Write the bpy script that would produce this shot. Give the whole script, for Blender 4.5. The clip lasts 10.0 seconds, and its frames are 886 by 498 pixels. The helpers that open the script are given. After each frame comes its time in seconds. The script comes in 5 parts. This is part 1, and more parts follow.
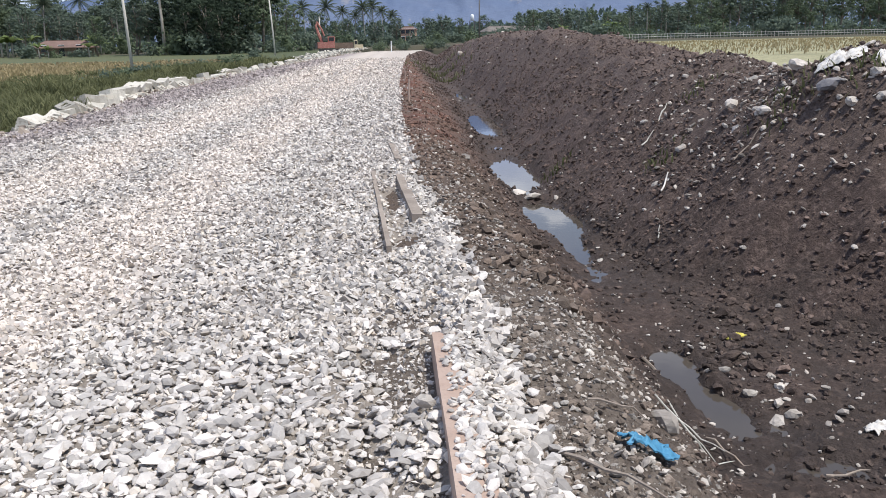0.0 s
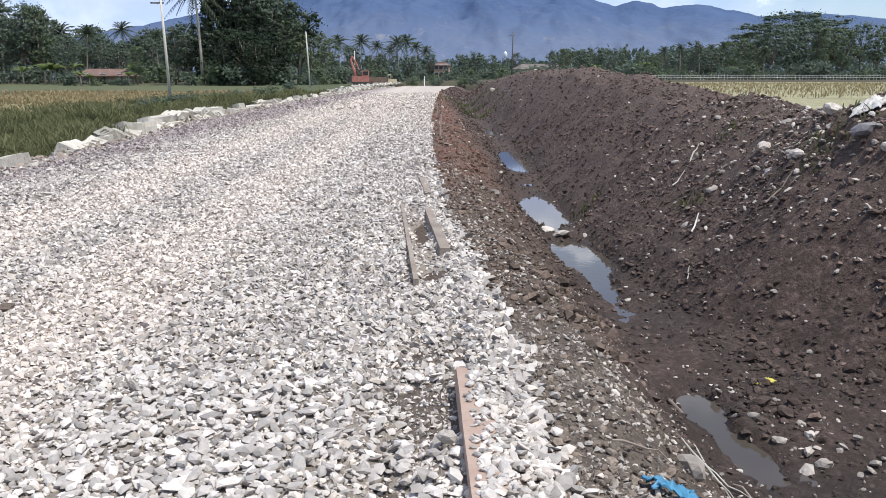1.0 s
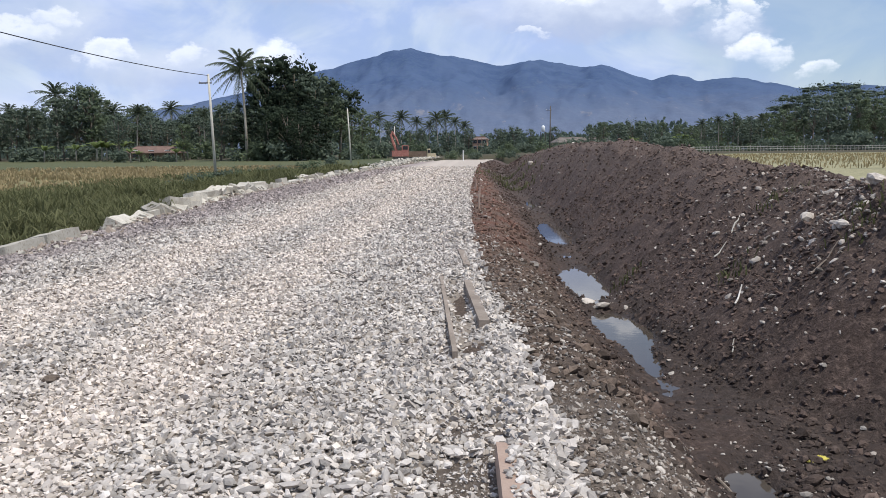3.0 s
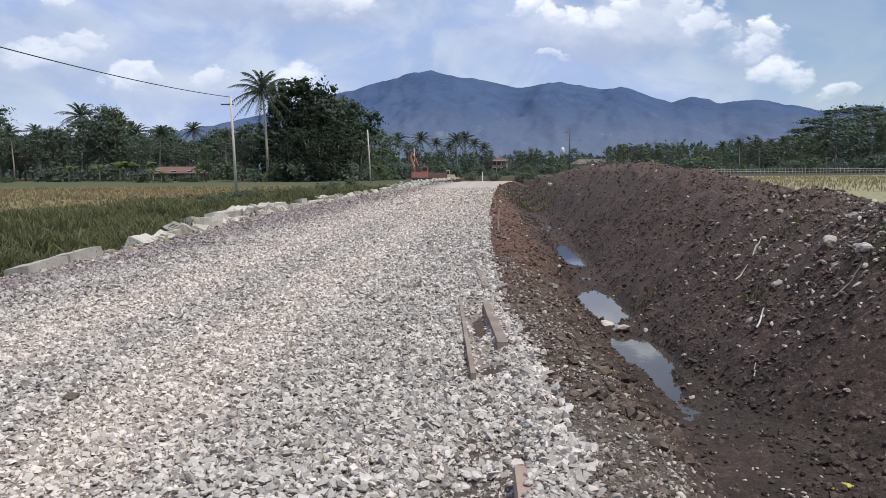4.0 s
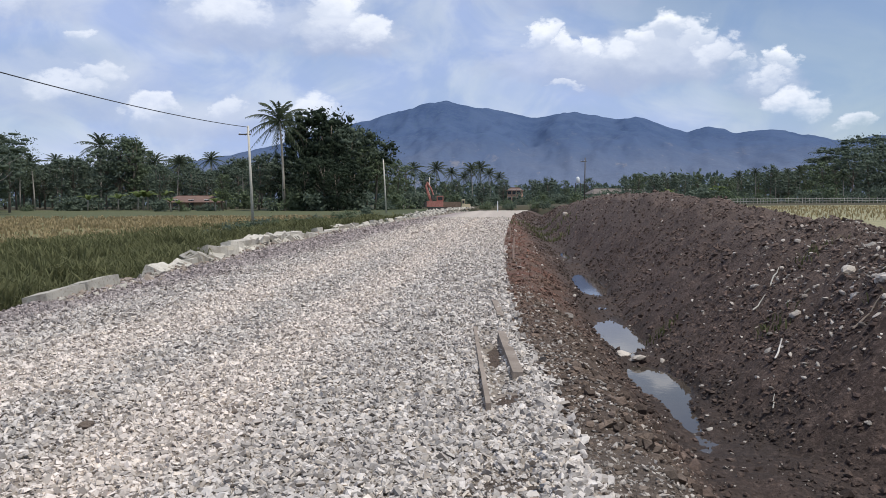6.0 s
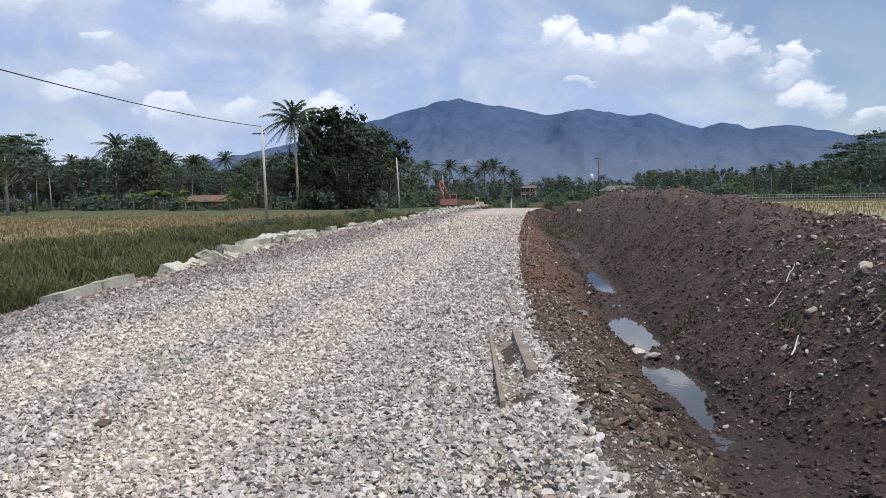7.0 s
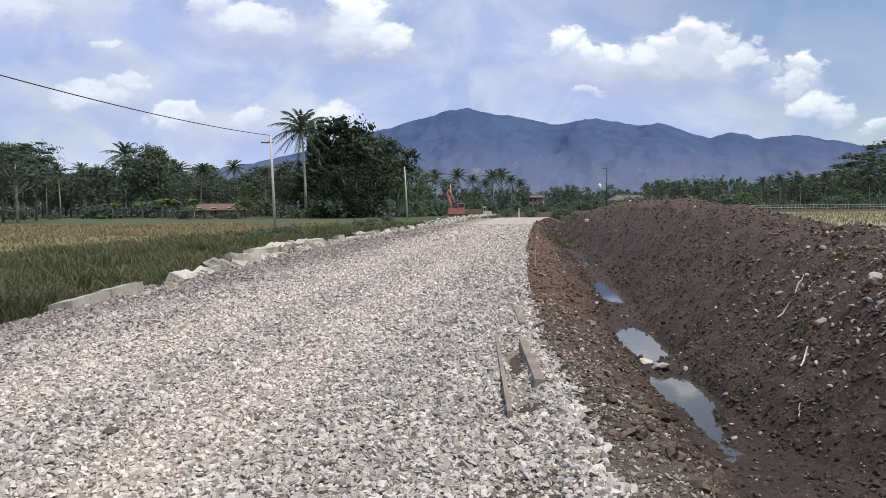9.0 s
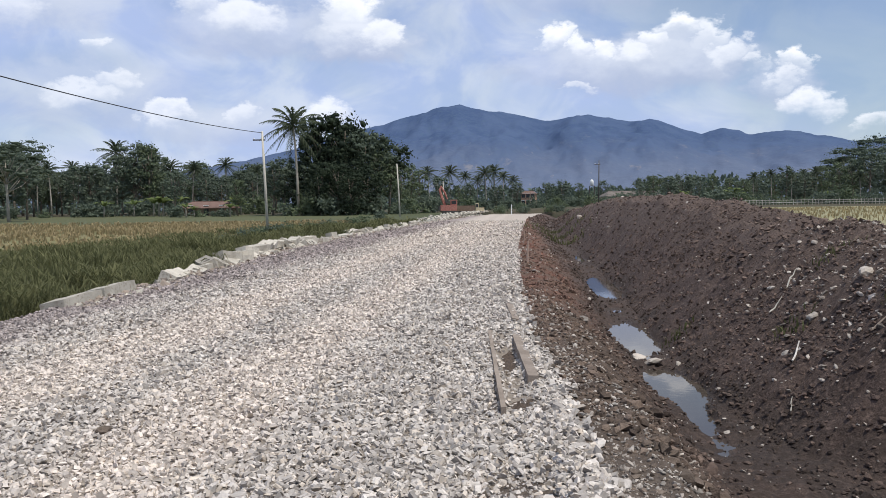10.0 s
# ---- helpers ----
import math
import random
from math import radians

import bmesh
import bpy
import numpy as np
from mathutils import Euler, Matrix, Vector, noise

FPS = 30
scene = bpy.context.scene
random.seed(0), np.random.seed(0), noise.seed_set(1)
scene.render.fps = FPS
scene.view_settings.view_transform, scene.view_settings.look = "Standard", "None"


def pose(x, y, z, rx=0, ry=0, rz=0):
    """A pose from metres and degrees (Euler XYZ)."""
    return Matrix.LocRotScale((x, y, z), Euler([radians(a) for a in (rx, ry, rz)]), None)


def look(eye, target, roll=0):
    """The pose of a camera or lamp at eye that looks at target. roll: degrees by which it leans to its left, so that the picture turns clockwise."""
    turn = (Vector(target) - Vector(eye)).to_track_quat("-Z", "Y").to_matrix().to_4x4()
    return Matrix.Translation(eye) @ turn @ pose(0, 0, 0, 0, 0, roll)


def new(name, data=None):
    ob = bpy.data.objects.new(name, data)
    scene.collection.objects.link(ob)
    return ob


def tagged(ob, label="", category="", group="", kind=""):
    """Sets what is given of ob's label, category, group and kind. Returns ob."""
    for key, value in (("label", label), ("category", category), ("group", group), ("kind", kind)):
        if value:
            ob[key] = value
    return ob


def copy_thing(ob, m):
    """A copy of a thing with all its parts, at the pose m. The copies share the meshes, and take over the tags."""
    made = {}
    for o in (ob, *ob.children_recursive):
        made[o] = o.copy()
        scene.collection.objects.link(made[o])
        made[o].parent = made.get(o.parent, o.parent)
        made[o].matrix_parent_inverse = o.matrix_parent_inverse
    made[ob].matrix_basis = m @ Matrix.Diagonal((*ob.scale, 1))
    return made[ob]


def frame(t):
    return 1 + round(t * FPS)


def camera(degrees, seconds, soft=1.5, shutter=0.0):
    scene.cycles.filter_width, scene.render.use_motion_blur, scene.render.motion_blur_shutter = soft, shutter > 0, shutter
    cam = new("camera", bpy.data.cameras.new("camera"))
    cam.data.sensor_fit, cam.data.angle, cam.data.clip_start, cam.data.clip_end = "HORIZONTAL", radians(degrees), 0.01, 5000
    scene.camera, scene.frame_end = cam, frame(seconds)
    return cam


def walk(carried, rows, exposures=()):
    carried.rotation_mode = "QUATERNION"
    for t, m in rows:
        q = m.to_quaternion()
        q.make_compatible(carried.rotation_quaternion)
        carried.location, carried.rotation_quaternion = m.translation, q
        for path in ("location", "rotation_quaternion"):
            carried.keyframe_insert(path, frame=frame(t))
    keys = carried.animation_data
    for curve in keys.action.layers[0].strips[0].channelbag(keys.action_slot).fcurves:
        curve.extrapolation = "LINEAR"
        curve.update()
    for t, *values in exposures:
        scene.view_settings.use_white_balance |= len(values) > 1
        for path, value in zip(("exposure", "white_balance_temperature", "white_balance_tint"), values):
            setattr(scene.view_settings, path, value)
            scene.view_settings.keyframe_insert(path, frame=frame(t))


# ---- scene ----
cam = camera(56.0, 10.0, soft=0.6)
walk(cam, [
    (0.0, pose(0, 0, 1.5, 76.037, 1.226, -3.071)),
    (0.5, pose(0, 0, 1.5, 74.781, 0.704, -0.529)),
    (1.0, pose(0, 0, 1.5, 78.418, 0.002, -0.866)),
    (1.5, pose(0, 0, 1.5, 79.167, -0.139, -0.675)),
    (2.0, pose(0, 0, 1.5, 80.309, 0.262, 0.432)),
    (2.5, pose(0, 0, 1.5, 82.093, 0.497, 1.048)),
    (4.0, pose(0, 0, 1.5, 84.847, 0.332, 3.089)),
    (4.5, pose(0, 0, 1.5, 85.472, 0.072, 3.100)),
    (5.0, pose(0, 0, 1.5, 85.793, -0.118, 3.271)),
    (5.5, pose(0, 0, 1.5, 86.280, -0.026, 3.538)),
    (6.0, pose(0, 0, 1.5, 86.857, 0.268, 4.134)),
    (7.5, pose(0, 0, 1.5, 86.674, 0.640, 5.190)),
    (8.0, pose(0, 0, 1.5, 87.174, 0.483, 5.034)),
    (8.5, pose(0, 0, 1.5, 87.416, 0.424, 5.562)),
    (9.0, pose(0, 0, 1.5, 87.357, 0.424, 5.590)),
    (9.5, pose(0, 0, 1.5, 87.152, 0.511, 5.333)),
    (10.0, pose(0, 0, 1.5, 87.130, 0.700, 5.080)),
], exposures=[(0.0, 0.5, 5960, 10), (1.0, 0.5, 5960, 10), (2.5, 0.3, 6060, 10), (4.0, 0.04, 6060, 10), (5.5, 0.0, 6060, 10), (7.5, 0.06, 6060, 10), (10.0, 0.1, 6200, 10)])

# ---- world, sun ----
SUN_AZ, SUN_EL = 122.0, 66.0     # degrees: clockwise from the road's direction, above the horizon


def math_node(nt, op, a, b=0.0, c=0.0, clamp=False):
    n = nt.nodes.new("ShaderNodeMath")
    n.operation, n.use_clamp = op, clamp
    for s, v in zip(n.inputs, (a, b, c)):
        if isinstance(v, bpy.types.NodeSocket):
            nt.links.new(v, s)
        else:
            s.default_value = v
    return n.outputs[0]


def mix_col(nt, fac, a, b, blend="MIX"):
    n = nt.nodes.new("ShaderNodeMix")
    n.data_type, n.blend_type, n.clamp_factor = "RGBA", blend, True
    for s, v in zip((n.inputs[0], n.inputs[6], n.inputs[7]), (fac, a, b)):
        if isinstance(v, bpy.types.NodeSocket):
            nt.links.new(v, s)
        elif isinstance(v, (int, float)):
            s.default_value = v
        else:
            s.default_value = (*v, 1)[:4]
    return n.outputs[2]


def step_node(nt, v, lo, hi, a=0.0, b=1.0):
    n = nt.nodes.new("ShaderNodeMapRange")
    n.interpolation_type = "SMOOTHSTEP"
    for s, x in zip(n.inputs, (v, lo, hi, a, b)):
        if isinstance(x, bpy.types.NodeSocket):
            nt.links.new(x, s)
        else:
            s.default_value = x
    return n.outputs[0]


def noise_node(nt, vec, scale, detail=4.0, rough=0.55, distortion=0.0):
    n = nt.nodes.new("ShaderNodeTexNoise")
    nt.links.new(vec, n.inputs["Vector"])
    n.inputs["Scale"].default_value, n.inputs["Detail"].default_value = scale, detail
    n.inputs["Roughness"].default_value, n.inputs["Distortion"].default_value = rough, distortion
    return n.outputs["Fac"]


def make_world():
    w = bpy.data.worlds.new("world")
    scene.world = w
    w.use_nodes = True
    nt = w.node_tree
    nt.nodes.clear()
    sky = nt.nodes.new("ShaderNodeTexSky")
    sky.sky_type, sky.sun_disc = "NISHITA", False
    sky.sun_elevation, sky.sun_rotation = radians(SUN_EL), radians(SUN_AZ)
    sky.air_density, sky.dust_density, sky.ozone_density = 1.0, 0.8, 1.6
    tc = nt.nodes.new("ShaderNodeTexCoord")
    sep = nt.nodes.new("ShaderNodeSeparateXYZ")
    nt.links.new(tc.outputs["Generated"], sep.inputs[0])
    x, y, z = sep.outputs
    az = math_node(nt, "MULTIPLY", math_node(nt, "ARCTAN2", x, y), 57.2958)
    el = math_node(nt, "MULTIPLY", math_node(nt, "ARCSINE", z), 57.2958)
    ae = nt.nodes.new("ShaderNodeCombineXYZ")
    nt.links.new(az, ae.inputs[0])
    nt.links.new(math_node(nt, "MULTIPLY", el, 1.5), ae.inputs[1])
    rag = noise_node(nt, ae.outputs[0], 0.42, 7.0, 0.58)
    soft = noise_node(nt, ae.outputs[0], 0.09, 4.0, 0.55, 0.3)
    ragc = math_node(nt, "SUBTRACT", rag, 0.5)
    # billowing edges: the sky's coordinates, shifted a little by noise
    puffy = noise_node(nt, ae.outputs[0], 0.75, 5.0, 0.6)
    waz = math_node(nt, "ADD", az, math_node(nt, "MULTIPLY", math_node(nt, "SUBTRACT", puffy, 0.5), 3.4))
    wel = math_node(nt, "ADD", el, math_node(nt, "MULTIPLY", ragc, 3.2))

    def heap(ca, ce, wa, we):
        da = math_node(nt, "DIVIDE", math_node(nt, "SUBTRACT", waz, ca), wa)
        de = math_node(nt, "DIVIDE", math_node(nt, "SUBTRACT", wel, ce), we)
        return math_node(nt, "ADD", math_node(nt, "MULTIPLY", da, da), math_node(nt, "MULTIPLY", de, de)), de

    # grey bodies with soft rims: azimuth, elevation, half widths in degrees, weight
    body, pale = 0.0, 0.0
    for ca, ce, wa, we, k in ((8.4, 9.3, 8.0, 2.0, .85), (1.0, 9.3, 3.0, 1.2, .5), (17.0, 7.4, 2.4, 1.6, .6), (-10.6, 11.2, 4.4, 1.5, .9), (-17.5, 11.8, 6.0, 2.0, .7), (-28.0, 7.4, 7.0, 2.4, .5), (-20.0, 5.6, 6.0, 1.6, .5),
                              (4.0, 13.8, 8.0, 1.2, .4), (-31.0, 12.6, 5.0, 1.8, .5), (-3.0, 18.0, 10.0, 2.5, .8), (16.0, 19.0, 9.0, 3.0, .8), (40.0, 10.0, 9.0, 3.0, .8)):
        q, de = heap(ca, ce, wa, we)
        cover = math_node(nt, "MULTIPLY", step_node(nt, q, 0.25, 1.35, 1.0, 0.0), k)
        body = math_node(nt, "MAXIMUM", body, cover)
        pale = math_node(nt, "MAXIMUM", pale, math_node(nt, "MULTIPLY", cover, step_node(nt, de, -0.75, 0.5)))
    # sunlit heads, crisp above and melting into the body below
    head = 0.0
    for ca, ce, wa, we, k in ((2.7, 11.0, 1.25, .95, 1.0), (4.2, 10.4, .9, .7, .9), (5.6, 10.3, .8, .7, .95), (7.6, 10.0, 1.2, .7, .7), (9.2, 10.7, 1.1, .8, .9), (10.8, 11.4, 1.5, 1.0, 1.0), (12.6, 10.8, 1.2, 1.1, .8), (14.0, 9.6, 1.4, 1.0, .7), (15.4, 8.9, .9, .6, .6),
                              (17.8, 9.0, 1.0, 1.0, 1.0), (17.0, 7.7, 1.1, .9, .6), (18.5, 6.1, 1.9, 1.0, .85), (21.9, 4.9, 1.2, .7, .7), (4.2, 7.9, 1.0, .4, .5),
                              (-11.3, 13.0, 1.9, 2.2, 1.1), (-9.0, 11.5, 1.7, 1.0, .8), (-21.0, 13.4, 1.6, 1.0, .8), (-18.2, 12.5, 2.6, 1.1, .75), (-27.2, 10.5, .9, .5, .6), (-26.2, 8.2, 1.6, .7, .55), (-28.4, 7.3, 2.4, .9, .6),
                              (-23.2, 6.3, 1.9, .8, .75), (-18.5, 6.2, 1.0, .8, .55), (-13.0, 6.3, 1.9, 1.1, .75), (-32.5, 12.0, 2.4, 1.2, .5), (-4.0, 17.5, 6.0, 1.6, .7), (14.0, 18.5, 6.0, 2.0, .7)):
        q, de = heap(ca, ce, wa, we)
        a = math_node(nt, "MULTIPLY", step_node(nt, q, 0.35, 1.3, 1.0, 0.0), step_node(nt, de, -1.1, 0.8, 0.0, k * 1.05))
        head = math_node(nt, "MAXIMUM", head, a)
    veil = step_node(nt, soft, 0.3, 0.7, 0.6, 0.95)
    drift = noise_node(nt, ae.outputs[0], 0.16, 5.0, 0.55, 0.6)
    veil = math_node(nt, "MULTIPLY", veil, step_node(nt, el, 4.0, 30.0, 1.0, 0.8))
    veil = math_node(nt, "MULTIPLY", veil, step_node(nt, math_node(nt, "ADD", math_node(nt, "MULTIPLY", el, 1.4), az), 14.0, 36.0, 1.0, 0.35))
    skyc = nt.nodes.new("ShaderNodeVectorMath")
    skyc.operation = "SCALE"
    nt.links.new(sky.outputs[0], skyc.inputs[0])
    skyc.inputs["Scale"].default_value = 0.1
    haze = mix_col(nt, step_node(nt, drift, 0.38, 0.66), (0.47, 0.56, 0.82), (0.70, 0.75, 0.87))
    base = mix_col(nt, veil, skyc.outputs[0], haze)
    grey = mix_col(nt, pale, (0.48, 0.53, 0.68), (0.86, 0.88, 0.94))
    out = mix_col(nt, math_node(nt, "MULTIPLY", body, 0.85), base, grey)
    out = mix_col(nt, head, out, (1.03, 1.03, 1.05))
    bg = nt.nodes.new("ShaderNodeBackground")
    nt.links.new(out, bg.inputs[0])
    bg.inputs[1].default_value = 0.95
    o = nt.nodes.new("ShaderNodeOutputWorld")
    nt.links.new(bg.outputs[0], o.inputs[0])


make_world()
sun_data = bpy.data.lights.new("sun", "SUN")
sun_data.energy, sun_data.angle, sun_data.color = 3.4, radians(0.9), (1.0, 0.94, 0.84)
sun = new("sun", sun_data)
a, e = radians(SUN_AZ), radians(SUN_EL)
sun.matrix_world = look(Vector((math.sin(a) * math.cos(e), math.cos(a) * math.cos(e), math.sin(e))) * 50, (0, 0, 0))


# ---- materials ----
def surface(name, cols, scale, rough=0.85, fine=8.0, island=0.0, bump=0.4, bump_scale=None, stain=None, spec=0.3, bump_dist=0.02, extra=None, grain=0.5, wet=None):
    """Two to three base colours mixed by broad and fine noise; island: brightness change from piece to piece."""
    m = bpy.data.materials.new(name)
    m.use_nodes = True
    nt = m.node_tree
    bs = nt.nodes["Principled BSDF"]
    geo = nt.nodes.new("ShaderNodeNewGeometry")
    pos = geo.outputs["Position"]
    broad = noise_node(nt, pos, scale, 5.0, 0.6)
    small = noise_node(nt, pos, scale * fine, 4.0, 0.65)
    col = mix_col(nt, step_node(nt, broad, 0.32, 0.68), cols[0], cols[1])
    if len(cols) > 2:
        col = mix_col(nt, step_node(nt, small, 0.45, 0.75), col, cols[2])
    tone = math_node(nt, "ADD", math_node(nt, "MULTIPLY", small, grain), 1 - grain / 2)
    if island:
        info = nt.nodes.new("ShaderNodeObjectInfo")
        r = math_node(nt, "FRACT", math_node(nt, "ADD", geo.outputs["Random Per Island"], info.outputs["Random"]))
        tone = math_node(nt, "MULTIPLY", tone, math_node(nt, "ADD", math_node(nt, "MULTIPLY", r, 2 * island), 1 - island))
    if extra:
        col = extra(nt, pos, col, broad, small)
    grey = nt.nodes.new("ShaderNodeCombineXYZ")
    for i in range(3):
        nt.links.new(tone, grey.inputs[i])
    col = mix_col(nt, 1.0, col, grey.outputs[0], "MULTIPLY")
    nt.links.new(col, bs.inputs["Base Color"])
    bs.inputs["Roughness"].default_value = rough
    bs.inputs["Specular IOR Level"].default_value = spec
    if wet:      # heights below and above which the ground is soaked and dry
        sep = nt.nodes.new("ShaderNodeSeparateXYZ")
        nt.links.new(pos, sep.inputs[0])
        level = math_node(nt, "ADD", sep.outputs[2], math_node(nt, "MULTIPLY", math_node(nt, "SUBTRACT", broad, 0.5), 0.25))
        nt.links.new(step_node(nt, level, wet[0], wet[1], 0.28, rough), bs.inputs["Roughness"])
    if bump:
        b = nt.nodes.new("ShaderNodeBump")
        b.inputs["Strength"].default_value, b.inputs["Distance"].default_value = bump, bump_dist
        nt.links.new(noise_node(nt, pos, bump_scale or scale * fine * 2, 6.0, 0.7), b.inputs["Height"])
        nt.links.new(b.outputs[0], bs.inputs["Normal"])
    return m


def dusty(nt, pos, col, broad, small, most=0.85):
    """Pale rock dust where wheels have run, warmer patches, and bluish unworn stone along the far edge."""
    sep = nt.nodes.new("ShaderNodeSeparateXYZ")
    nt.links.new(pos, sep.inputs[0])
    x = math_node(nt, "ADD", sep.outputs[0], math_node(nt, "MULTIPLY", math_node(nt, "SUBTRACT", broad, 0.5), 1.6))
    dust = 0.0
    for cx, wx in ((-2.3, 0.6), (-4.3, 0.7)):
        d = math_node(nt, "ABSOLUTE", math_node(nt, "SUBTRACT", x, cx))
        dust = math_node(nt, "ADD", dust, step_node(nt, d, wx * 0.2, wx * 1.5, 1.0, 0.0))
    col = mix_col(nt, math_node(nt, "MULTIPLY", dust, most), col, (0.605, 0.525, 0.45))
    geo = nt.nodes.new("ShaderNodeNewGeometry")
    pick = math_node(nt, "FRACT", math_node(nt, "MULTIPLY", geo.outputs["Random Per Island"], 7.31))
    col = mix_col(nt, step_node(nt, pick, 0.72, 0.95, 0.0, 0.6), col, (0.50, 0.42, 0.33))
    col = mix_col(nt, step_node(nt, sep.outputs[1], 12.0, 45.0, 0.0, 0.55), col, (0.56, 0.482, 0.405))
    raw = step_node(nt, x, -6.9, -5.4, 1.0, 0.0)
    return mix_col(nt, math_node(nt, "MULTIPLY", raw, 0.75), col, (0.27, 0.222, 0.208))


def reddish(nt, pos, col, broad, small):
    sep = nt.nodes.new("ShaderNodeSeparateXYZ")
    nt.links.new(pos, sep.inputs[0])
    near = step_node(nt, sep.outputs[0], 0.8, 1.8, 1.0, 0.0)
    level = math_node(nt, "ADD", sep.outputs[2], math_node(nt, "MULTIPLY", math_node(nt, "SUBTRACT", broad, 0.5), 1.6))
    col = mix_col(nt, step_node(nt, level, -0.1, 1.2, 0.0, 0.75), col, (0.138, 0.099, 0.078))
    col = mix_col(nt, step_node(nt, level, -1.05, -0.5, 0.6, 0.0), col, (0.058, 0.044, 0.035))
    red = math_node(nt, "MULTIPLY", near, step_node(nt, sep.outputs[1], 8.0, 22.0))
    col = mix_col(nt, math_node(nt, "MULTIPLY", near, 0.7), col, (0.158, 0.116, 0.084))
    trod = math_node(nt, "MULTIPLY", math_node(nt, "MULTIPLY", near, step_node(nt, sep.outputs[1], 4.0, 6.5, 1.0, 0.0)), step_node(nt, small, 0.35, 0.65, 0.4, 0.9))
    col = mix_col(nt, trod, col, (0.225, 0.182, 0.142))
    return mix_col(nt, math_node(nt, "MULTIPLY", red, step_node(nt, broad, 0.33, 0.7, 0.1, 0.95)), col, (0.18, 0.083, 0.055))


def verge(nt, pos, col, broad, small):
    sep = nt.nodes.new("ShaderNodeSeparateXYZ")
    nt.links.new(pos, sep.inputs[0])
    x = math_node(nt, "ADD", sep.outputs[0], math_node(nt, "MULTIPLY", math_node(nt, "SUBTRACT", broad, 0.5), 5.0))
    col = mix_col(nt, step_node(nt, x, -29.0, -20.0), col, (0.056, 0.062, 0.026))
    col = mix_col(nt, math_node(nt, "MULTIPLY", step_node(nt, sep.outputs[1], 88, 104), 0.85), col, (0.078, 0.088, 0.040))
    pale = math_node(nt, "MULTIPLY", step_node(nt, x, 8.0, 11.0), step_node(nt, sep.outputs[1], 171, 173, 1.0, 0.0))
    col = mix_col(nt, math_node(nt, "MULTIPLY", pale, math_node(nt, "MULTIPLY", step_node(nt, small, 0.3, 0.7, 0.55, 0.95), step_node(nt, broad, 0.36, 0.56, 0.6, 1.0))), col, (0.36, 0.325, 0.185))
    end = math_node(nt, "MULTIPLY", step_node(nt, sep.outputs[1], 120, 150), step_node(nt, x, -12.0, -6.0))
    end = math_node(nt, "MULTIPLY", end, step_node(nt, x, 14.0, 22.0, 1.0, 0.0))
    col = mix_col(nt, end, col, (0.040, 0.037, 0.020))
    return mix_col(nt, step_node(nt, sep.outputs[1], 171.5, 174), col, (0.072, 0.062, 0.036))


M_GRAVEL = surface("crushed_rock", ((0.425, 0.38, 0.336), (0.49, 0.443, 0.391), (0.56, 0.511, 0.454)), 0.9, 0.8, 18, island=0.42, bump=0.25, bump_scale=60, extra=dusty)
# bed colour darkened to stand for shadow between stones; wheel dust mixed over it
M_BED = surface("shaded_dust_bed", ((0.14, 0.117, 0.10), (0.20, 0.17, 0.146), (0.28, 0.242, 0.21)), 1.1, 0.9, 22, bump=0.9, bump_scale=26, bump_dist=0.05, extra=lambda *a: dusty(*a, most=0.4))
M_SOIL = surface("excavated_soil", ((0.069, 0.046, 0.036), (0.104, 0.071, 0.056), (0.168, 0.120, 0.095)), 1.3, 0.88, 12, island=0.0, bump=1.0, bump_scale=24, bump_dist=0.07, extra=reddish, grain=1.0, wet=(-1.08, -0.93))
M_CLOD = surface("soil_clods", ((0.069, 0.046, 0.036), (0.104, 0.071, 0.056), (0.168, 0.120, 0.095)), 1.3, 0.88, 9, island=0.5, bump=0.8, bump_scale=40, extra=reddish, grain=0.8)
M_PALE = surface("pale_stones", ((0.30, 0.255, 0.21), (0.47, 0.42, 0.36)), 3.0, 0.85, 10, island=0.45, bump=0.6, bump_scale=30)
M_FIELD = surface("field_ground", ((0.195, 0.165, 0.075), (0.14, 0.145, 0.055), (0.25, 0.205, 0.105)), 0.12, 0.95, 30, bump=0.5, bump_scale=3.0, bump_dist=0.1, extra=verge)


def leaf_material(name, dark, light, rough=0.6, scale=0.35):
    m = bpy.data.materials.new(name)
    m.use_nodes = True
    nt = m.node_tree
    bs = nt.nodes["Principled BSDF"]
    geo = nt.nodes.new("ShaderNodeNewGeometry")
    info = nt.nodes.new("ShaderNodeObjectInfo")
    r = math_node(nt, "MULTIPLY", geo.outputs["Random Per Island"], 0.3)
    r = math_node(nt, "ADD", r, math_node(nt, "MULTIPLY", info.outputs["Random"], 0.3))
    r = math_node(nt, "ADD", r, step_node(nt, noise_node(nt, geo.outputs["Position"], scale, 3.0), 0.3, 0.7, 0.0, 0.5))
    nt.links.new(mix_col(nt, r, dark, light), bs.inputs["Base Color"])
    bs.inputs["Roughness"].default_value = rough
    bs.inputs["Specular IOR Level"].default_value = 0.08
    tr = nt.nodes.new("ShaderNodeBsdfTranslucent")
    nt.links.new(mix_col(nt, 0.5, light, dark), tr.inputs[0])
    ms = nt.nodes.new("ShaderNodeMixShader")
    ms.inputs[0].default_value = 0.4
    nt.links.new(bs.outputs[0], ms.inputs[1])
    nt.links.new(tr.outputs[0], ms.inputs[2])
    nt.links.new(ms.outputs[0], nt.nodes["Material Output"].inputs[0])
    return m


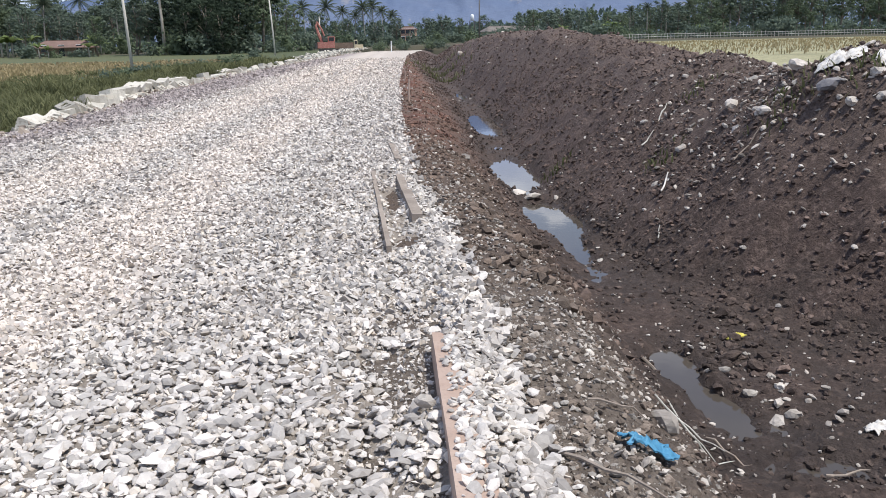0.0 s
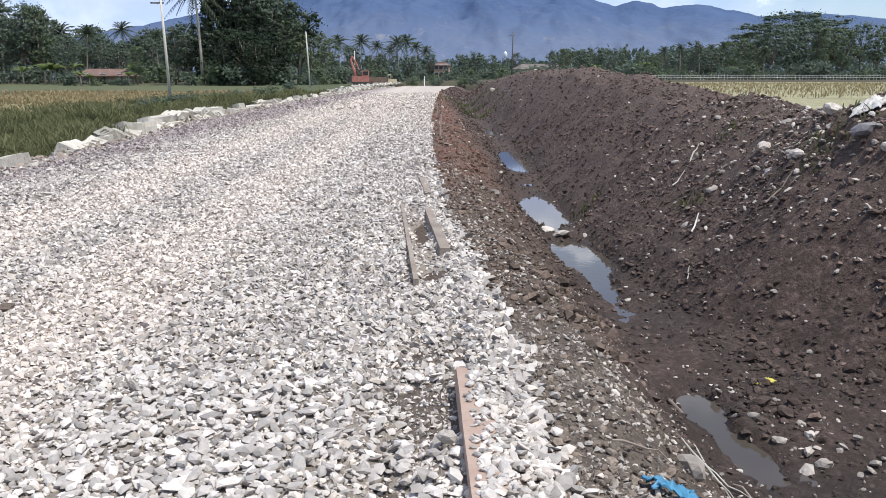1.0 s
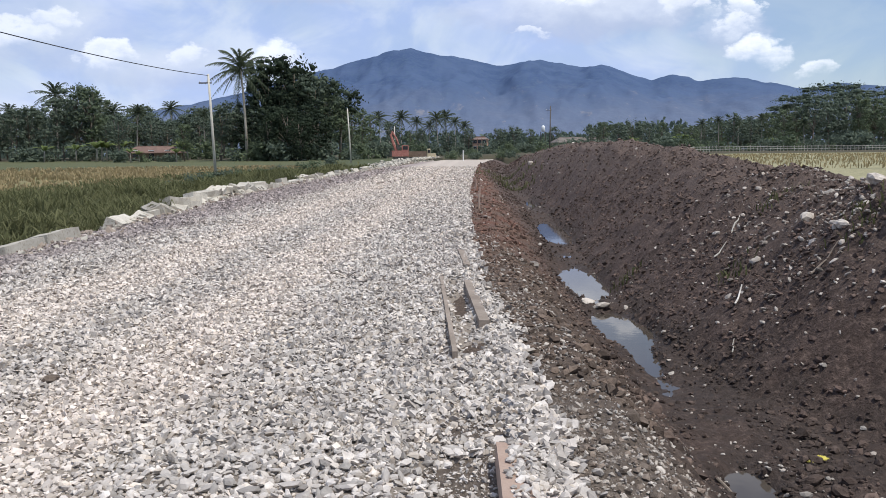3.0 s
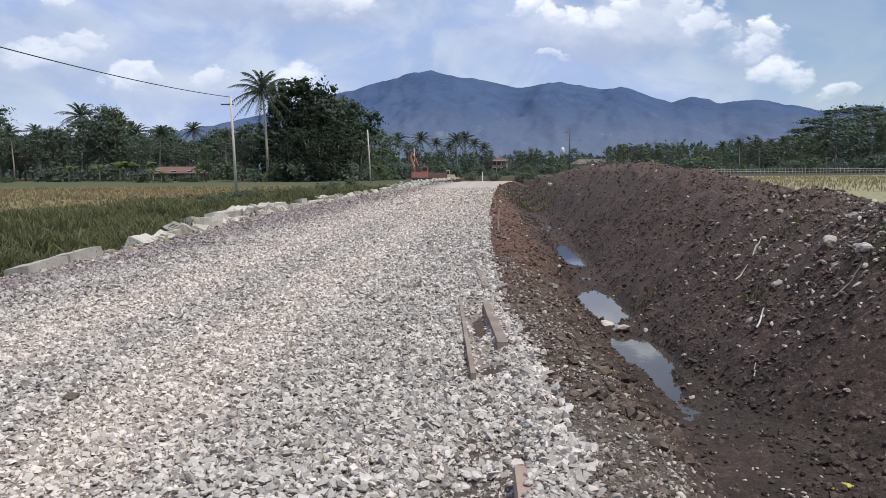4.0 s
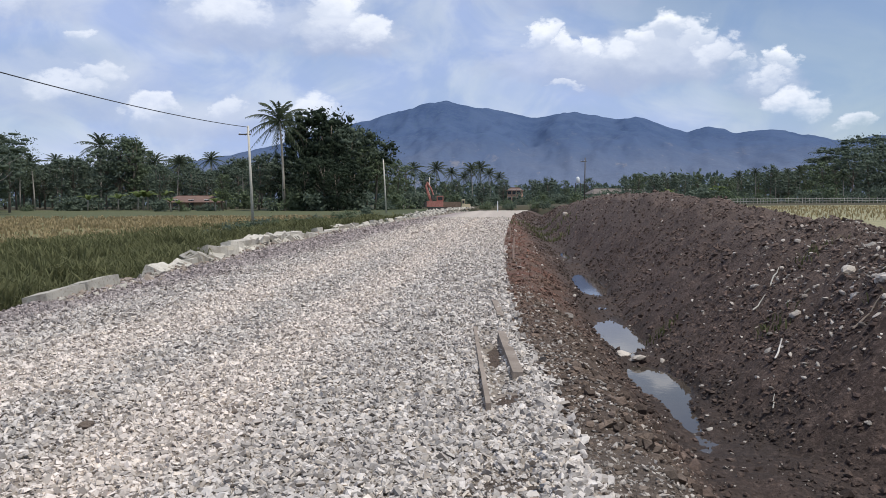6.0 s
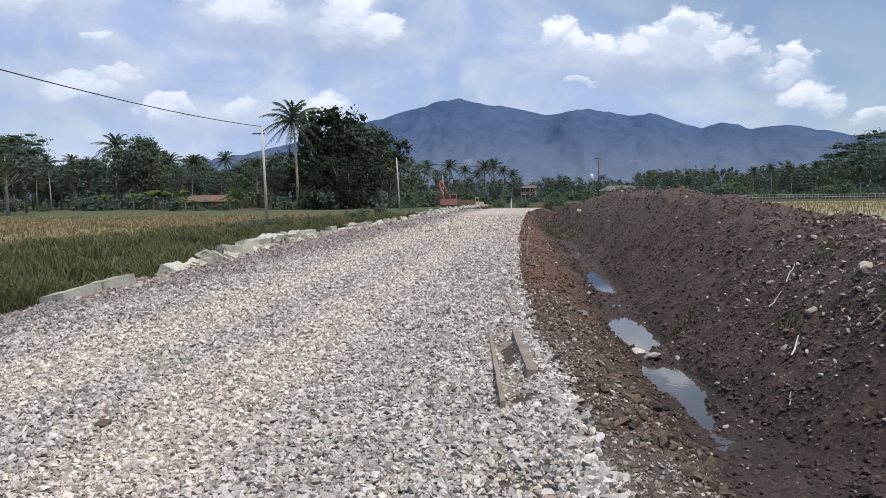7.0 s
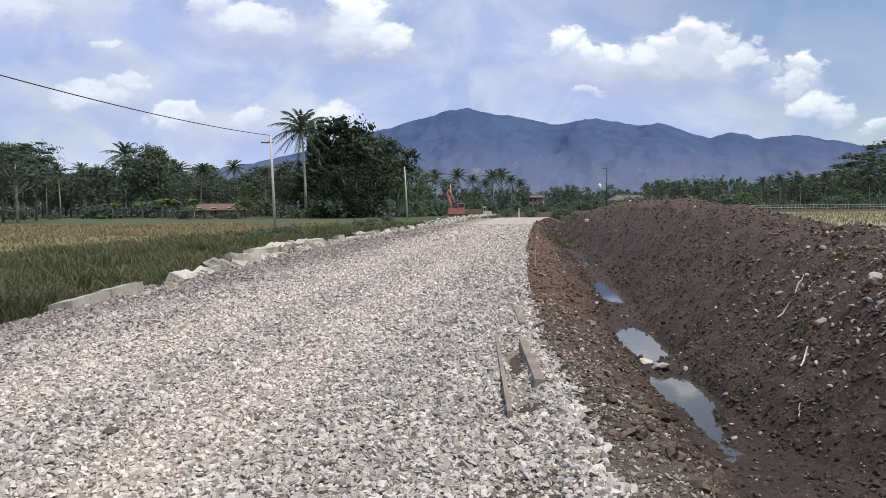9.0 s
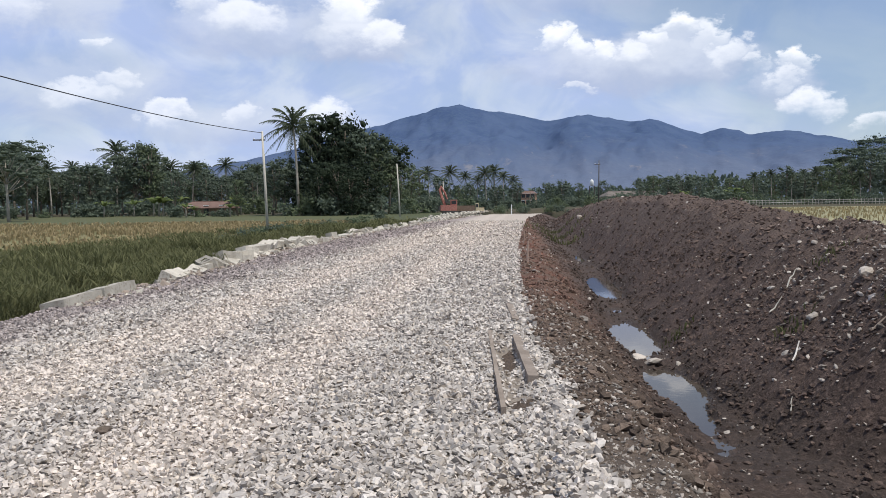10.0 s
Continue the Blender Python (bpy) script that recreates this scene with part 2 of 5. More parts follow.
# M_LEAF, M_LEAF_B and M_FAR are lightened and greyed by painted-in distance haze
M_LEAF = leaf_material("broad_leaves", (0.092, 0.118, 0.090), (0.180, 0.215, 0.150))
# darker copy of the leaves: the tree group's shade is in the colour
M_LEAF_SHADE = leaf_material("shade_dark_leaves", (0.022, 0.032, 0.024), (0.066, 0.086, 0.050))
M_LEAF_B = leaf_material("fresh_leaves", (0.096, 0.126, 0.078), (0.195, 0.232, 0.132))
M_PALM = leaf_material("palm_leaves", (0.042, 0.056, 0.036), (0.125, 0.145, 0.085))
M_BANANA = leaf_material("banana_leaves", (0.09, 0.13, 0.04), (0.22, 0.26, 0.10))
M_FAR = leaf_material("hazy_far_leaves", (0.070, 0.094, 0.080), (0.140, 0.175, 0.130))
M_GRASS = leaf_material("verge_grass", (0.032, 0.042, 0.016), (0.215, 0.212, 0.10), 0.7, 0.9)
M_STRAW = leaf_material("paddy_stubble", (0.19, 0.155, 0.075), (0.46, 0.365, 0.205), 0.8, 0.2)
M_BARK = surface("bark", ((0.14, 0.11, 0.085), (0.21, 0.18, 0.14)), 1.2, 0.9, 8, island=0.2, bump=0.4)
M_PALEBARK = surface("pale_bark", ((0.30, 0.27, 0.22), (0.40, 0.36, 0.30)), 1.2, 0.9, 8, bump=0.3)


def haze_and_patches(nt, pos, col, broad, small):
    """Haze painted in by height, paling the foothills, and scattered tan cleared patches below the wooded crest."""
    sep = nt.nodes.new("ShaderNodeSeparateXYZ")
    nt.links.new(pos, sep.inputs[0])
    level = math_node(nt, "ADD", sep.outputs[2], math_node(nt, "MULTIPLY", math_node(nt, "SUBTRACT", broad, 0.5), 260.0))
    # lower slopes fade to pale grey-blue: aerial haze put into the colour
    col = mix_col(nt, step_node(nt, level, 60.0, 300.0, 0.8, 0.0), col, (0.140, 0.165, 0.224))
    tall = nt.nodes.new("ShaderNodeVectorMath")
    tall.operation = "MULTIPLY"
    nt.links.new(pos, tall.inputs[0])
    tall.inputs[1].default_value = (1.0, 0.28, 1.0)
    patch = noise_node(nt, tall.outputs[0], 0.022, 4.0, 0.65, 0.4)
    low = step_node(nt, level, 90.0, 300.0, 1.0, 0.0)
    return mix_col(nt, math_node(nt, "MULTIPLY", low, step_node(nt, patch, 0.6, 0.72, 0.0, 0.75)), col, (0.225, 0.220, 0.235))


# forest colours tinted with the blue haze of distance
M_HILL = surface("hazed_forest_mountain", ((0.062, 0.094, 0.174), (0.086, 0.122, 0.208), (0.076, 0.112, 0.172)), 0.006, 0.95, 9, bump=0.4, bump_scale=0.03, bump_dist=14.0, spec=0.0, grain=0.3, extra=haze_and_patches)
M_CONCRETE = surface("kerb_concrete", ((0.41, 0.37, 0.30), (0.56, 0.515, 0.43), (0.25, 0.215, 0.17)), 2.2, 0.85, 9, island=0.25, bump=0.3, bump_scale=40)
M_FORM = surface("formwork_timber", ((0.36, 0.25, 0.19), (0.44, 0.33, 0.26), (0.30, 0.22, 0.17)), 3.0, 0.8, 12, island=0.15, bump=0.3, bump_scale=50)
M_GREYWOOD = surface("weathered_timber", ((0.25, 0.20, 0.155), (0.33, 0.27, 0.215)), 3.0, 0.85, 12, island=0.15, bump=0.3)
M_POLE = surface("pole_concrete", ((0.50, 0.46, 0.38), (0.60, 0.56, 0.47)), 1.0, 0.8, 10, bump=0.15)
M_DARKPOLE = surface("dark_pole_wood", ((0.07, 0.06, 0.05), (0.11, 0.095, 0.08)), 1.0, 0.8, 10, bump=0.1)
M_CABLE = surface("cable_rubber", ((0.06, 0.06, 0.065), (0.08, 0.08, 0.085)), 2.0, 0.6, 4, bump=0.0)
M_ORANGE = surface("machine_paint", ((0.42, 0.17, 0.13), (0.36, 0.14, 0.11), (0.48, 0.25, 0.19)), 1.2, 0.5, 6, bump=0.0)
M_CREAM = surface("cream_paint", ((0.62, 0.52, 0.34), (0.55, 0.45, 0.28)), 1.2, 0.6, 6, bump=0.0)
M_STEEL = surface("track_steel", ((0.06, 0.055, 0.05), (0.10, 0.09, 0.08)), 2.0, 0.6, 6, bump=0.2)
M_ROOF = surface("clay_roof", ((0.15, 0.095, 0.075), (0.21, 0.13, 0.10), (0.13, 0.095, 0.08)), 0.8, 0.85, 8, bump=0.3)
M_GREYROOF = surface("asbestos_roof", ((0.13, 0.112, 0.097), (0.19, 0.16, 0.135)), 0.8, 0.85, 8, bump=0.2)
M_PLASTER = surface("house_plaster", ((0.55, 0.42, 0.30), (0.62, 0.50, 0.38)), 0.6, 0.85, 8, bump=0.1)
M_DARKWALL = surface("stained_plank_wall", ((0.16, 0.11, 0.08), (0.24, 0.17, 0.12)), 0.6, 0.85, 8, bump=0.1)
M_BRICKWALL = surface("raw_brick", ((0.46, 0.27, 0.18), (0.52, 0.34, 0.24)), 0.9, 0.9, 9, bump=0.2)
M_DARKGLASS = surface("dark_openings", ((0.02, 0.022, 0.025), (0.03, 0.03, 0.032)), 1.0, 0.15, 4, bump=0.0, spec=0.5)
M_WHITE = surface("white_paint", ((0.72, 0.72, 0.70), (0.80, 0.79, 0.77)), 1.5, 0.6, 6, bump=0.0)
M_BAMBOO = surface("bleached_bamboo", ((0.42, 0.39, 0.33), (0.55, 0.52, 0.45)), 0.8, 0.8, 6, island=0.2, bump=0.0)
M_BLUE = surface("blue_plastic", ((0.05, 0.17, 0.29), (0.10, 0.27, 0.40)), 9.0, 0.4, 5, bump=0.2)
M_YELLOW = surface("yellow_plastic", ((0.50, 0.42, 0.05), (0.60, 0.52, 0.12)), 9.0, 0.4, 5, bump=0.2)
M_SACK = surface("white_sack", ((0.58, 0.54, 0.48), (0.68, 0.64, 0.58), (0.33, 0.28, 0.22)), 6.0, 0.7, 5, bump=0.3)
M_ROCK = surface("grey_boulder", ((0.15, 0.14, 0.14), (0.24, 0.22, 0.21)), 3.0, 0.8, 8, bump=0.4)


def water_material():
    m = bpy.data.materials.new("muddy_water")
    m.use_nodes = True
    nt = m.node_tree
    bs = nt.nodes["Principled BSDF"]
    geo = nt.nodes.new("ShaderNodeNewGeometry")
    f = noise_node(nt, geo.outputs["Position"], 1.5, 3.0)
    nt.links.new(mix_col(nt, f, (0.055, 0.045, 0.036), (0.085, 0.07, 0.055)), bs.inputs["Base Color"])
    bs.inputs["Roughness"].default_value, bs.inputs["IOR"].default_value = 0.04, 1.33
    b = nt.nodes.new("ShaderNodeBump")
    b.inputs["Strength"].default_value, b.inputs["Distance"].default_value = 0.05, 0.01
    nt.links.new(noise_node(nt, geo.outputs["Position"], 5.0, 2.0), b.inputs["Height"])
    nt.links.new(b.outputs[0], bs.inputs["Normal"])
    return m


M_WATER = water_material()



# ---- helpers for building ----
def mesh_object(name, verts, faces, material, parent=None, smooth=False, **tags):
    me = bpy.data.meshes.new(name)
    me.from_pydata(np.asarray(verts, float).tolist() if len(verts) else [], [], faces if isinstance(faces, list) else np.asarray(faces).tolist())
    me.materials.append(material)
    if smooth:
        me.polygons.foreach_set("use_smooth", np.ones(len(me.polygons), bool))
    me.update()
    ob = new(name, me)
    if parent:
        ob.parent = parent
    return tagged(ob, **tags)


def part(name, bm, material, parent, label="", smooth=False):
    me = bpy.data.meshes.new(name)
    bm.to_mesh(me)
    bm.free()
    me.materials.append(material)
    if smooth:
        me.polygons.foreach_set("use_smooth", np.ones(len(me.polygons), bool))
    ob = new(name, me)
    if parent:
        ob.parent = parent
    return tagged(ob, label=label)


def lattice(seed):
    return np.random.RandomState(seed).rand(256, 256)


LAT = lattice(5)


def vnoise(x, y):
    """Smooth value noise, 0 to 1, on arrays."""
    xi, yi = np.floor(x).astype(int), np.floor(y).astype(int)
    u, v = x - xi, y - yi
    u, v = u * u * (3 - 2 * u), v * v * (3 - 2 * v)
    g = lambda i, j: LAT[i % 256, j % 256]
    return (g(xi, yi) * (1 - u) + g(xi + 1, yi) * u) * (1 - v) + (g(xi, yi + 1) * (1 - u) + g(xi + 1, yi + 1) * u) * v


def fbm(x, y, octaves=4, gain=0.5):
    s, a, n = 0.0, 1.0, 0.0
    for o in range(octaves):
        s, n = s + a * (vnoise(x * 2 ** o + 17.3 * o, y * 2 ** o + 9.1 * o) - 0.5), n + a
        a *= gain
    return s / n * 2


def grid_faces(rows, cols):
    i = np.arange(rows * cols).reshape(rows, cols)
    return np.stack([i[:-1, :-1], i[:-1, 1:], i[1:, 1:], i[1:, :-1]], -1).reshape(-1, 4)


# ---- the lie of the land ----
def x_left(y):
    return np.interp(y, (-8, 11, 15, 22, 30, 45, 70, 100, 130, 170), (-6.9, -7.1, -7.4, -7.9, -8.7, -9.0, -8.7, -8.7, -8.0, -5.0))


def x_right(y):
    return np.interp(y, (-8, 4, 7, 10, 19, 35, 64, 107, 170), (0.45, 0.4, 0.26, 0.05, -0.12, 0.0, 0.4, 1.2, 5.0))


def x_ditch(y):
    return np.interp(y, (-8, 11, 16, 25, 40, 70, 107, 170), (2.1, 2.1, 2.15, 2.55, 2.8, 3.1, 4.0, 8.0))


def x_foot(y):
    return np.interp(y, (-8, 4.8, 6.2, 8.2, 10, 170), (4.3, 4.3, 3.9, 2.75, 2.45, 2.45)) + x_ditch(y) - 2.1


def z_ridge(y):
    return np.interp(y, (-8, 8.7, 9.6, 10.6, 12, 16, 20, 23, 33, 53, 75, 100, 140, 170), (1.4, 1.4, 1.42, 1.13, 1.06, 1.15, 1.35, 1.5, 1.85, 1.9, 1.5, 1.0, 0.6, 0.5))


def bare(x, y):
    """Where soil shows through the gravel, beside the boards."""
    a = np.clip(1 - np.abs(x + 0.06) / 0.34, 0, 1) * np.clip((5.2 - y) / 1.0, 0, 1) * np.clip(y - 1.0, 0, 1) * np.clip(vnoise(x * 4, y * 3) * 2.4 - .2, 0.35, 1)
    b = np.clip(1 - np.abs(x - (-0.08 - (y - 8) * 0.055)) / 0.2, 0, 1) * np.clip((2.1 - np.abs(y - 8.3)) / .6, 0, .6) * np.clip(vnoise(x * 3, y * 2.2) * 2.2 - .3, 0.15, 1)
    return np.maximum(a, b)


def z_bed(x, y):
    edge = np.minimum(x - x_left(y), x_right(y) - x)
    return -0.03 + 0.05 * fbm(x * 0.5, y * 0.35, 3) + np.clip(edge, -0.7, 0.0) * 0.75 - 0.12 * np.clip(bare(x, y) * 1.6, 0, 1)


# hollows in the ditch: centre, half widths, skew
PUDDLES = ((2.07, 11.7, .46, 1.2, -.1), (2.1, 10.0, .16, .8, 0), (1.98, 13.7, .14, .4, 0), (2.1, 16.0, .5, 1.5, -.02), (2.6, 25.6, .62, 3.3, -.02), (2.05, 5.95, .2, .42, .1), (2.12, 5.3, .14, .36, -.1), (2.9, 40, .2, 2, 0))


def z_soil(x, y):
    xr, xd, xf, zr = x_right(y), x_ditch(y), x_foot(y), z_ridge(y)
    top = np.maximum(xf + 2.75, 5.2)
    out = np.zeros_like(x)
    knots = [(xr - 0.5, -0.12 + 0 * y), (xr, -0.05 + 0 * y), (xr + 0.55, -0.12 + 0 * y), (xr + 0.4 * (xd - xr) + 0.15, -0.34 + 0 * y), (xd - 0.35, -0.9 + 0 * y),
             (xd, -0.965 + 0 * y), (xf, -0.93 + 0 * y), (xf + 0.5, -0.55 + 0 * y), (top - 0.5, zr - 0.25), (top + 0.2, zr), (top + 1.2, zr - 0.2), (top + 3.6, 0.3 + 0 * y), (top + 6, 0.2 + 0 * y)]
    out[:] = knots[0][1]
    for (xa, za), (xb, zb) in zip(knots, knots[1:]):
        t = (x - xa) / np.maximum(xb - xa, 1e-3)
        out = np.where(t > 0, za + (zb - za) * np.clip(t, 0, 1), out)
    wall = np.clip((x - xf) / 1.0, 0, 1)
    rough = 0.08 + 0.14 * wall
    shelf = np.clip((x - xr) / 0.5, 0.15, 1)
    out = out + shelf * (rough * fbm(x * 0.9, y * 0.7, 4) + (0.075 + 0.06 * wall) * fbm(x * 4.1 + 3, y * 3.7, 5, 0.72))
    for cx, cy, rx, ry, k in PUDDLES:
        q = ((x - cx - k * (y - cy)) / rx) ** 2 + ((y - cy) / ry) ** 2
        out = out - 0.17 * np.exp(-q ** 2)
    return out


def z_field(x, y):
    left = np.interp(y, (-50, 40, 90, 210, 400), (-0.5, -0.5, -0.35, 0.75, 1.2))
    right = np.interp(y, (-50, 30, 172, 178, 184, 400), (0.3, 0.35, 0.5, 1.15, 1.15, 1.6))
    k = np.clip((x + 6) / 14, 0, 1)
    return left * (1 - k) + right * k + 0.06 * fbm(x * 0.3, y * 0.3, 3)


def build_ground():
    xs = np.concatenate([-np.geomspace(3500, 14, 60), np.linspace(-13, 16, 50), np.geomspace(17, 3500, 60)])
    ys = np.concatenate([-np.geomspace(1500, 8, 24), np.linspace(-7, 60, 80), np.geomspace(61, 3600, 90)])
    X, Y = np.meshgrid(xs, ys)
    Z = z_field(X, Y)
    cut = (X > x_left(Y) - 0.25) & (X < 10.0) & (Y < 168)
    Z = np.where(cut, -2.2, Z)
    v = np.stack([X, Y, Z], -1).reshape(-1, 3)
    mesh_object("ground", v, grid_faces(len(ys), len(xs)), M_FIELD, smooth=True, label="harvested paddy fields in dry yellow and green", category="ground", kind="structure")


def build_road():
    ys = np.concatenate([np.linspace(-8, 2, 20), np.geomspace(2.1, 172, 260)])
    s = np.linspace(-0.08, 1.06, 90)
    Y, S = np.meshgrid(ys, s, indexing="ij")
    X = x_left(Y) + S * (x_right(Y) - x_left(Y))
    v = np.stack([X, Y, z_bed(X, Y)], -1).reshape(-1, 3)
    return mesh_object("road", v, grid_faces(len(ys), len(s)), M_BED, smooth=True, label="new road bed of pale crushed stone", category="road", kind="structure")


def build_soil():
    ys = np.concatenate([np.linspace(-8, 1.8, 40), np.geomspace(1.85, 170, 400)])
    s = np.concatenate([np.linspace(0, 0.75, 180), np.linspace(0.76, 1, 26)])
    Y, S = np.meshgrid(ys, s, indexing="ij")
    xa = x_right(Y) - 0.95
    X = xa + S * (11.5 + x_ditch(Y) - 2.1 - xa)
    v = np.stack([X, Y, z_soil(X, Y)], -1).reshape(-1, 3)
    return mesh_object("earth_bank", v, grid_faces(len(ys), len(s)), M_SOIL, smooth=True, label="dark excavated soil bank along a roadside ditch", category="earth bank", kind="structure")


build_ground()
road = build_road()
bank = build_soil()


def build_water():
    ys = np.concatenate([np.linspace(3.2, 30, 60), np.linspace(31, 45, 10)])
    s = np.linspace(-.75, .75, 5)
    Y, S = np.meshgrid(ys, s, indexing="ij")
    X = x_ditch(Y) + S
    v = np.stack([X, Y, 0 * X - 1.0], -1).reshape(-1, 3)
    mesh_object("water", v, grid_faces(len(ys), len(s)), M_WATER, label="still muddy puddles along the ditch bottom", category="water", kind="structure")



PHI = (1 + 5 ** .5) / 2
ICO = np.array([(-1, PHI, 0), (1, PHI, 0), (-1, -PHI, 0), (1, -PHI, 0), (0, -1, PHI), (0, 1, PHI), (0, -1, -PHI), (0, 1, -PHI), (PHI, 0, -1), (PHI, 0, 1), (-PHI, 0, -1), (-PHI, 0, 1)]) / math.hypot(1, PHI)
ICO_F = np.array([int(c, 16) for c in "0b5 051 017 07a 0ab 159 5b4 ba2 a76 718 394 342 326 368 389 495 24b 62a 867 981".replace(" ", "")]).reshape(20, 3)


def lumps(centres, radii, rng, squash=0.8, rough=0.28):
    """Uneven rounded lumps, 20 faces each."""
    n = len(centres)
    v = ICO[None] * (1 + rng.uniform(-rough, rough, (n, 12, 1))) * (1 + rng.uniform(-.25, .25, (n, 1, 3)))
    a = rng.uniform(0, 2 * np.pi, n)
    c, sn = np.cos(a)[:, None], np.sin(a)[:, None]
    v = np.stack([v[..., 0] * c - v[..., 1] * sn, v[..., 0] * sn + v[..., 1] * c, v[..., 2] * squash], -1)
    v = v * np.asarray(radii)[:, None, None] + np.asarray(centres)[:, None]
    return v.reshape(-1, 3), (ICO_F[None] + 12 * np.arange(n)[:, None, None]).reshape(-1, 3)


BOX = np.array([(-1, -1, -1), (1, -1, -1), (1, 1, -1), (-1, 1, -1), (-1, -1, 1), (1, -1, 1), (1, 1, 1), (-1, 1, 1)], float)
BOX_F = np.array([(0, 3, 2, 1), (4, 5, 6, 7), (0, 1, 5, 4), (1, 2, 6, 5), (2, 3, 7, 6), (3, 0, 4, 7)])


def rubble(n, rng, flat=0.55):
    """Vertices of n angular stones of half-size about 1, tumbled: n x 8 x 3."""
    v = BOX[None] * (1 + rng.uniform(-0.42, 0.25, (n, 8, 3)))
    v[:, 4:, :2] *= rng.uniform(0.35, 0.95, (n, 1, 2))
    v *= np.stack([rng.uniform(0.8, 1.35, n), rng.uniform(0.6, 1.0, n), rng.uniform(flat * 0.6, flat * 1.3, n)], -1)[:, None]
    q = rng.normal(0, 1, (n, 4)) * (0.35, 0.35, 0.35, 1) + (0, 0, 0, 0.8)
    yaw = rng.uniform(0, np.pi, n)
    q /= np.linalg.norm(q, axis=1)[:, None]
    x, y, z, w = q.T
    R = np.stack([1 - 2 * (y * y + z * z), 2 * (x * y - z * w), 2 * (x * z + y * w), 2 * (x * y + z * w), 1 - 2 * (x * x + z * z), 2 * (y * z - x * w),
                  2 * (x * z - y * w), 2 * (y * z + x * w), 1 - 2 * (x * x + y * y)], -1).reshape(n, 3, 3)
    c, s = np.cos(yaw), np.sin(yaw)
    Q = np.zeros((n, 3, 3))
    Q[:, 0, 0], Q[:, 0, 1], Q[:, 1, 0], Q[:, 1, 1], Q[:, 2, 2] = c, -s, s, c, 1
    return np.einsum("nij,nkj->nki", R @ Q, v)


OCTA_F = np.array([(0, 1, 4), (1, 2, 4), (2, 3, 4), (3, 0, 4), (1, 0, 5), (2, 1, 5), (3, 2, 5), (0, 3, 5)])


def heap_of(name, material, px, py, pz, size, rng, flat=0.55, parent=None, octa=False, **tags):
    n = len(px)
    if octa:
        v = rubble(n, rng, flat)
        v = np.concatenate([(v[:, :4] + v[:, 4:]) * .62, v[:, 4:].mean(1, keepdims=True) * 1.25, v[:, :4].mean(1, keepdims=True)], 1)
        v = v * size[:, None, None] * 0.55 + np.stack([px, py, pz], -1)[:, None]
        return mesh_object(name, v.reshape(-1, 3), (OCTA_F[None] + 6 * np.arange(n)[:, None, None]).reshape(-1, 3), material, parent=parent, **tags)
    v = rubble(n, rng, flat) * size[:, None, None] * 0.5 + np.stack([px, py, pz], -1)[:, None]
    f = (BOX_F[None] + 8 * np.arange(n)[:, None, None]).reshape(-1, 4)
    return mesh_object(name, v.reshape(-1, 3), f, material, parent=parent, **tags)


def flakes(name, material, P, rng, **tags):
    """Angular many-sided broken stones, flat and long."""
    n = len(P)
    v = ICO[None] * (1 + rng.uniform(-.3, .22, (n, 12, 1)))
    v = v * np.stack([rng.uniform(.95, 1.45, n), rng.uniform(.7, 1.05, n), rng.uniform(.42, .78, n)], -1)[:, None]
    tx, ty = rng.normal(0, .33, (2, n, 1))
    v[..., 2] += v[..., 0] * tx + v[..., 1] * ty
    a = rng.uniform(0, 2 * np.pi, (n, 1))
    x, y = v[..., 0] * np.cos(a) - v[..., 1] * np.sin(a), v[..., 0] * np.sin(a) + v[..., 1] * np.cos(a)
    v = np.stack([x, y, v[..., 2]], -1) * P[:, 3, None, None] * .52 + P[:, None, :3]
    return mesh_object(name, v.reshape(-1, 3), (ICO_F[None] + 12 * np.arange(n)[:, None, None]).reshape(-1, 3), material, **tags)


def spread(rng, n, y0, y1, xa, xb):
    y = rng.uniform(y0, y1, n)
    lo, hi = xa(y), xb(y)
    return lo + rng.rand(n) * (hi - lo), y


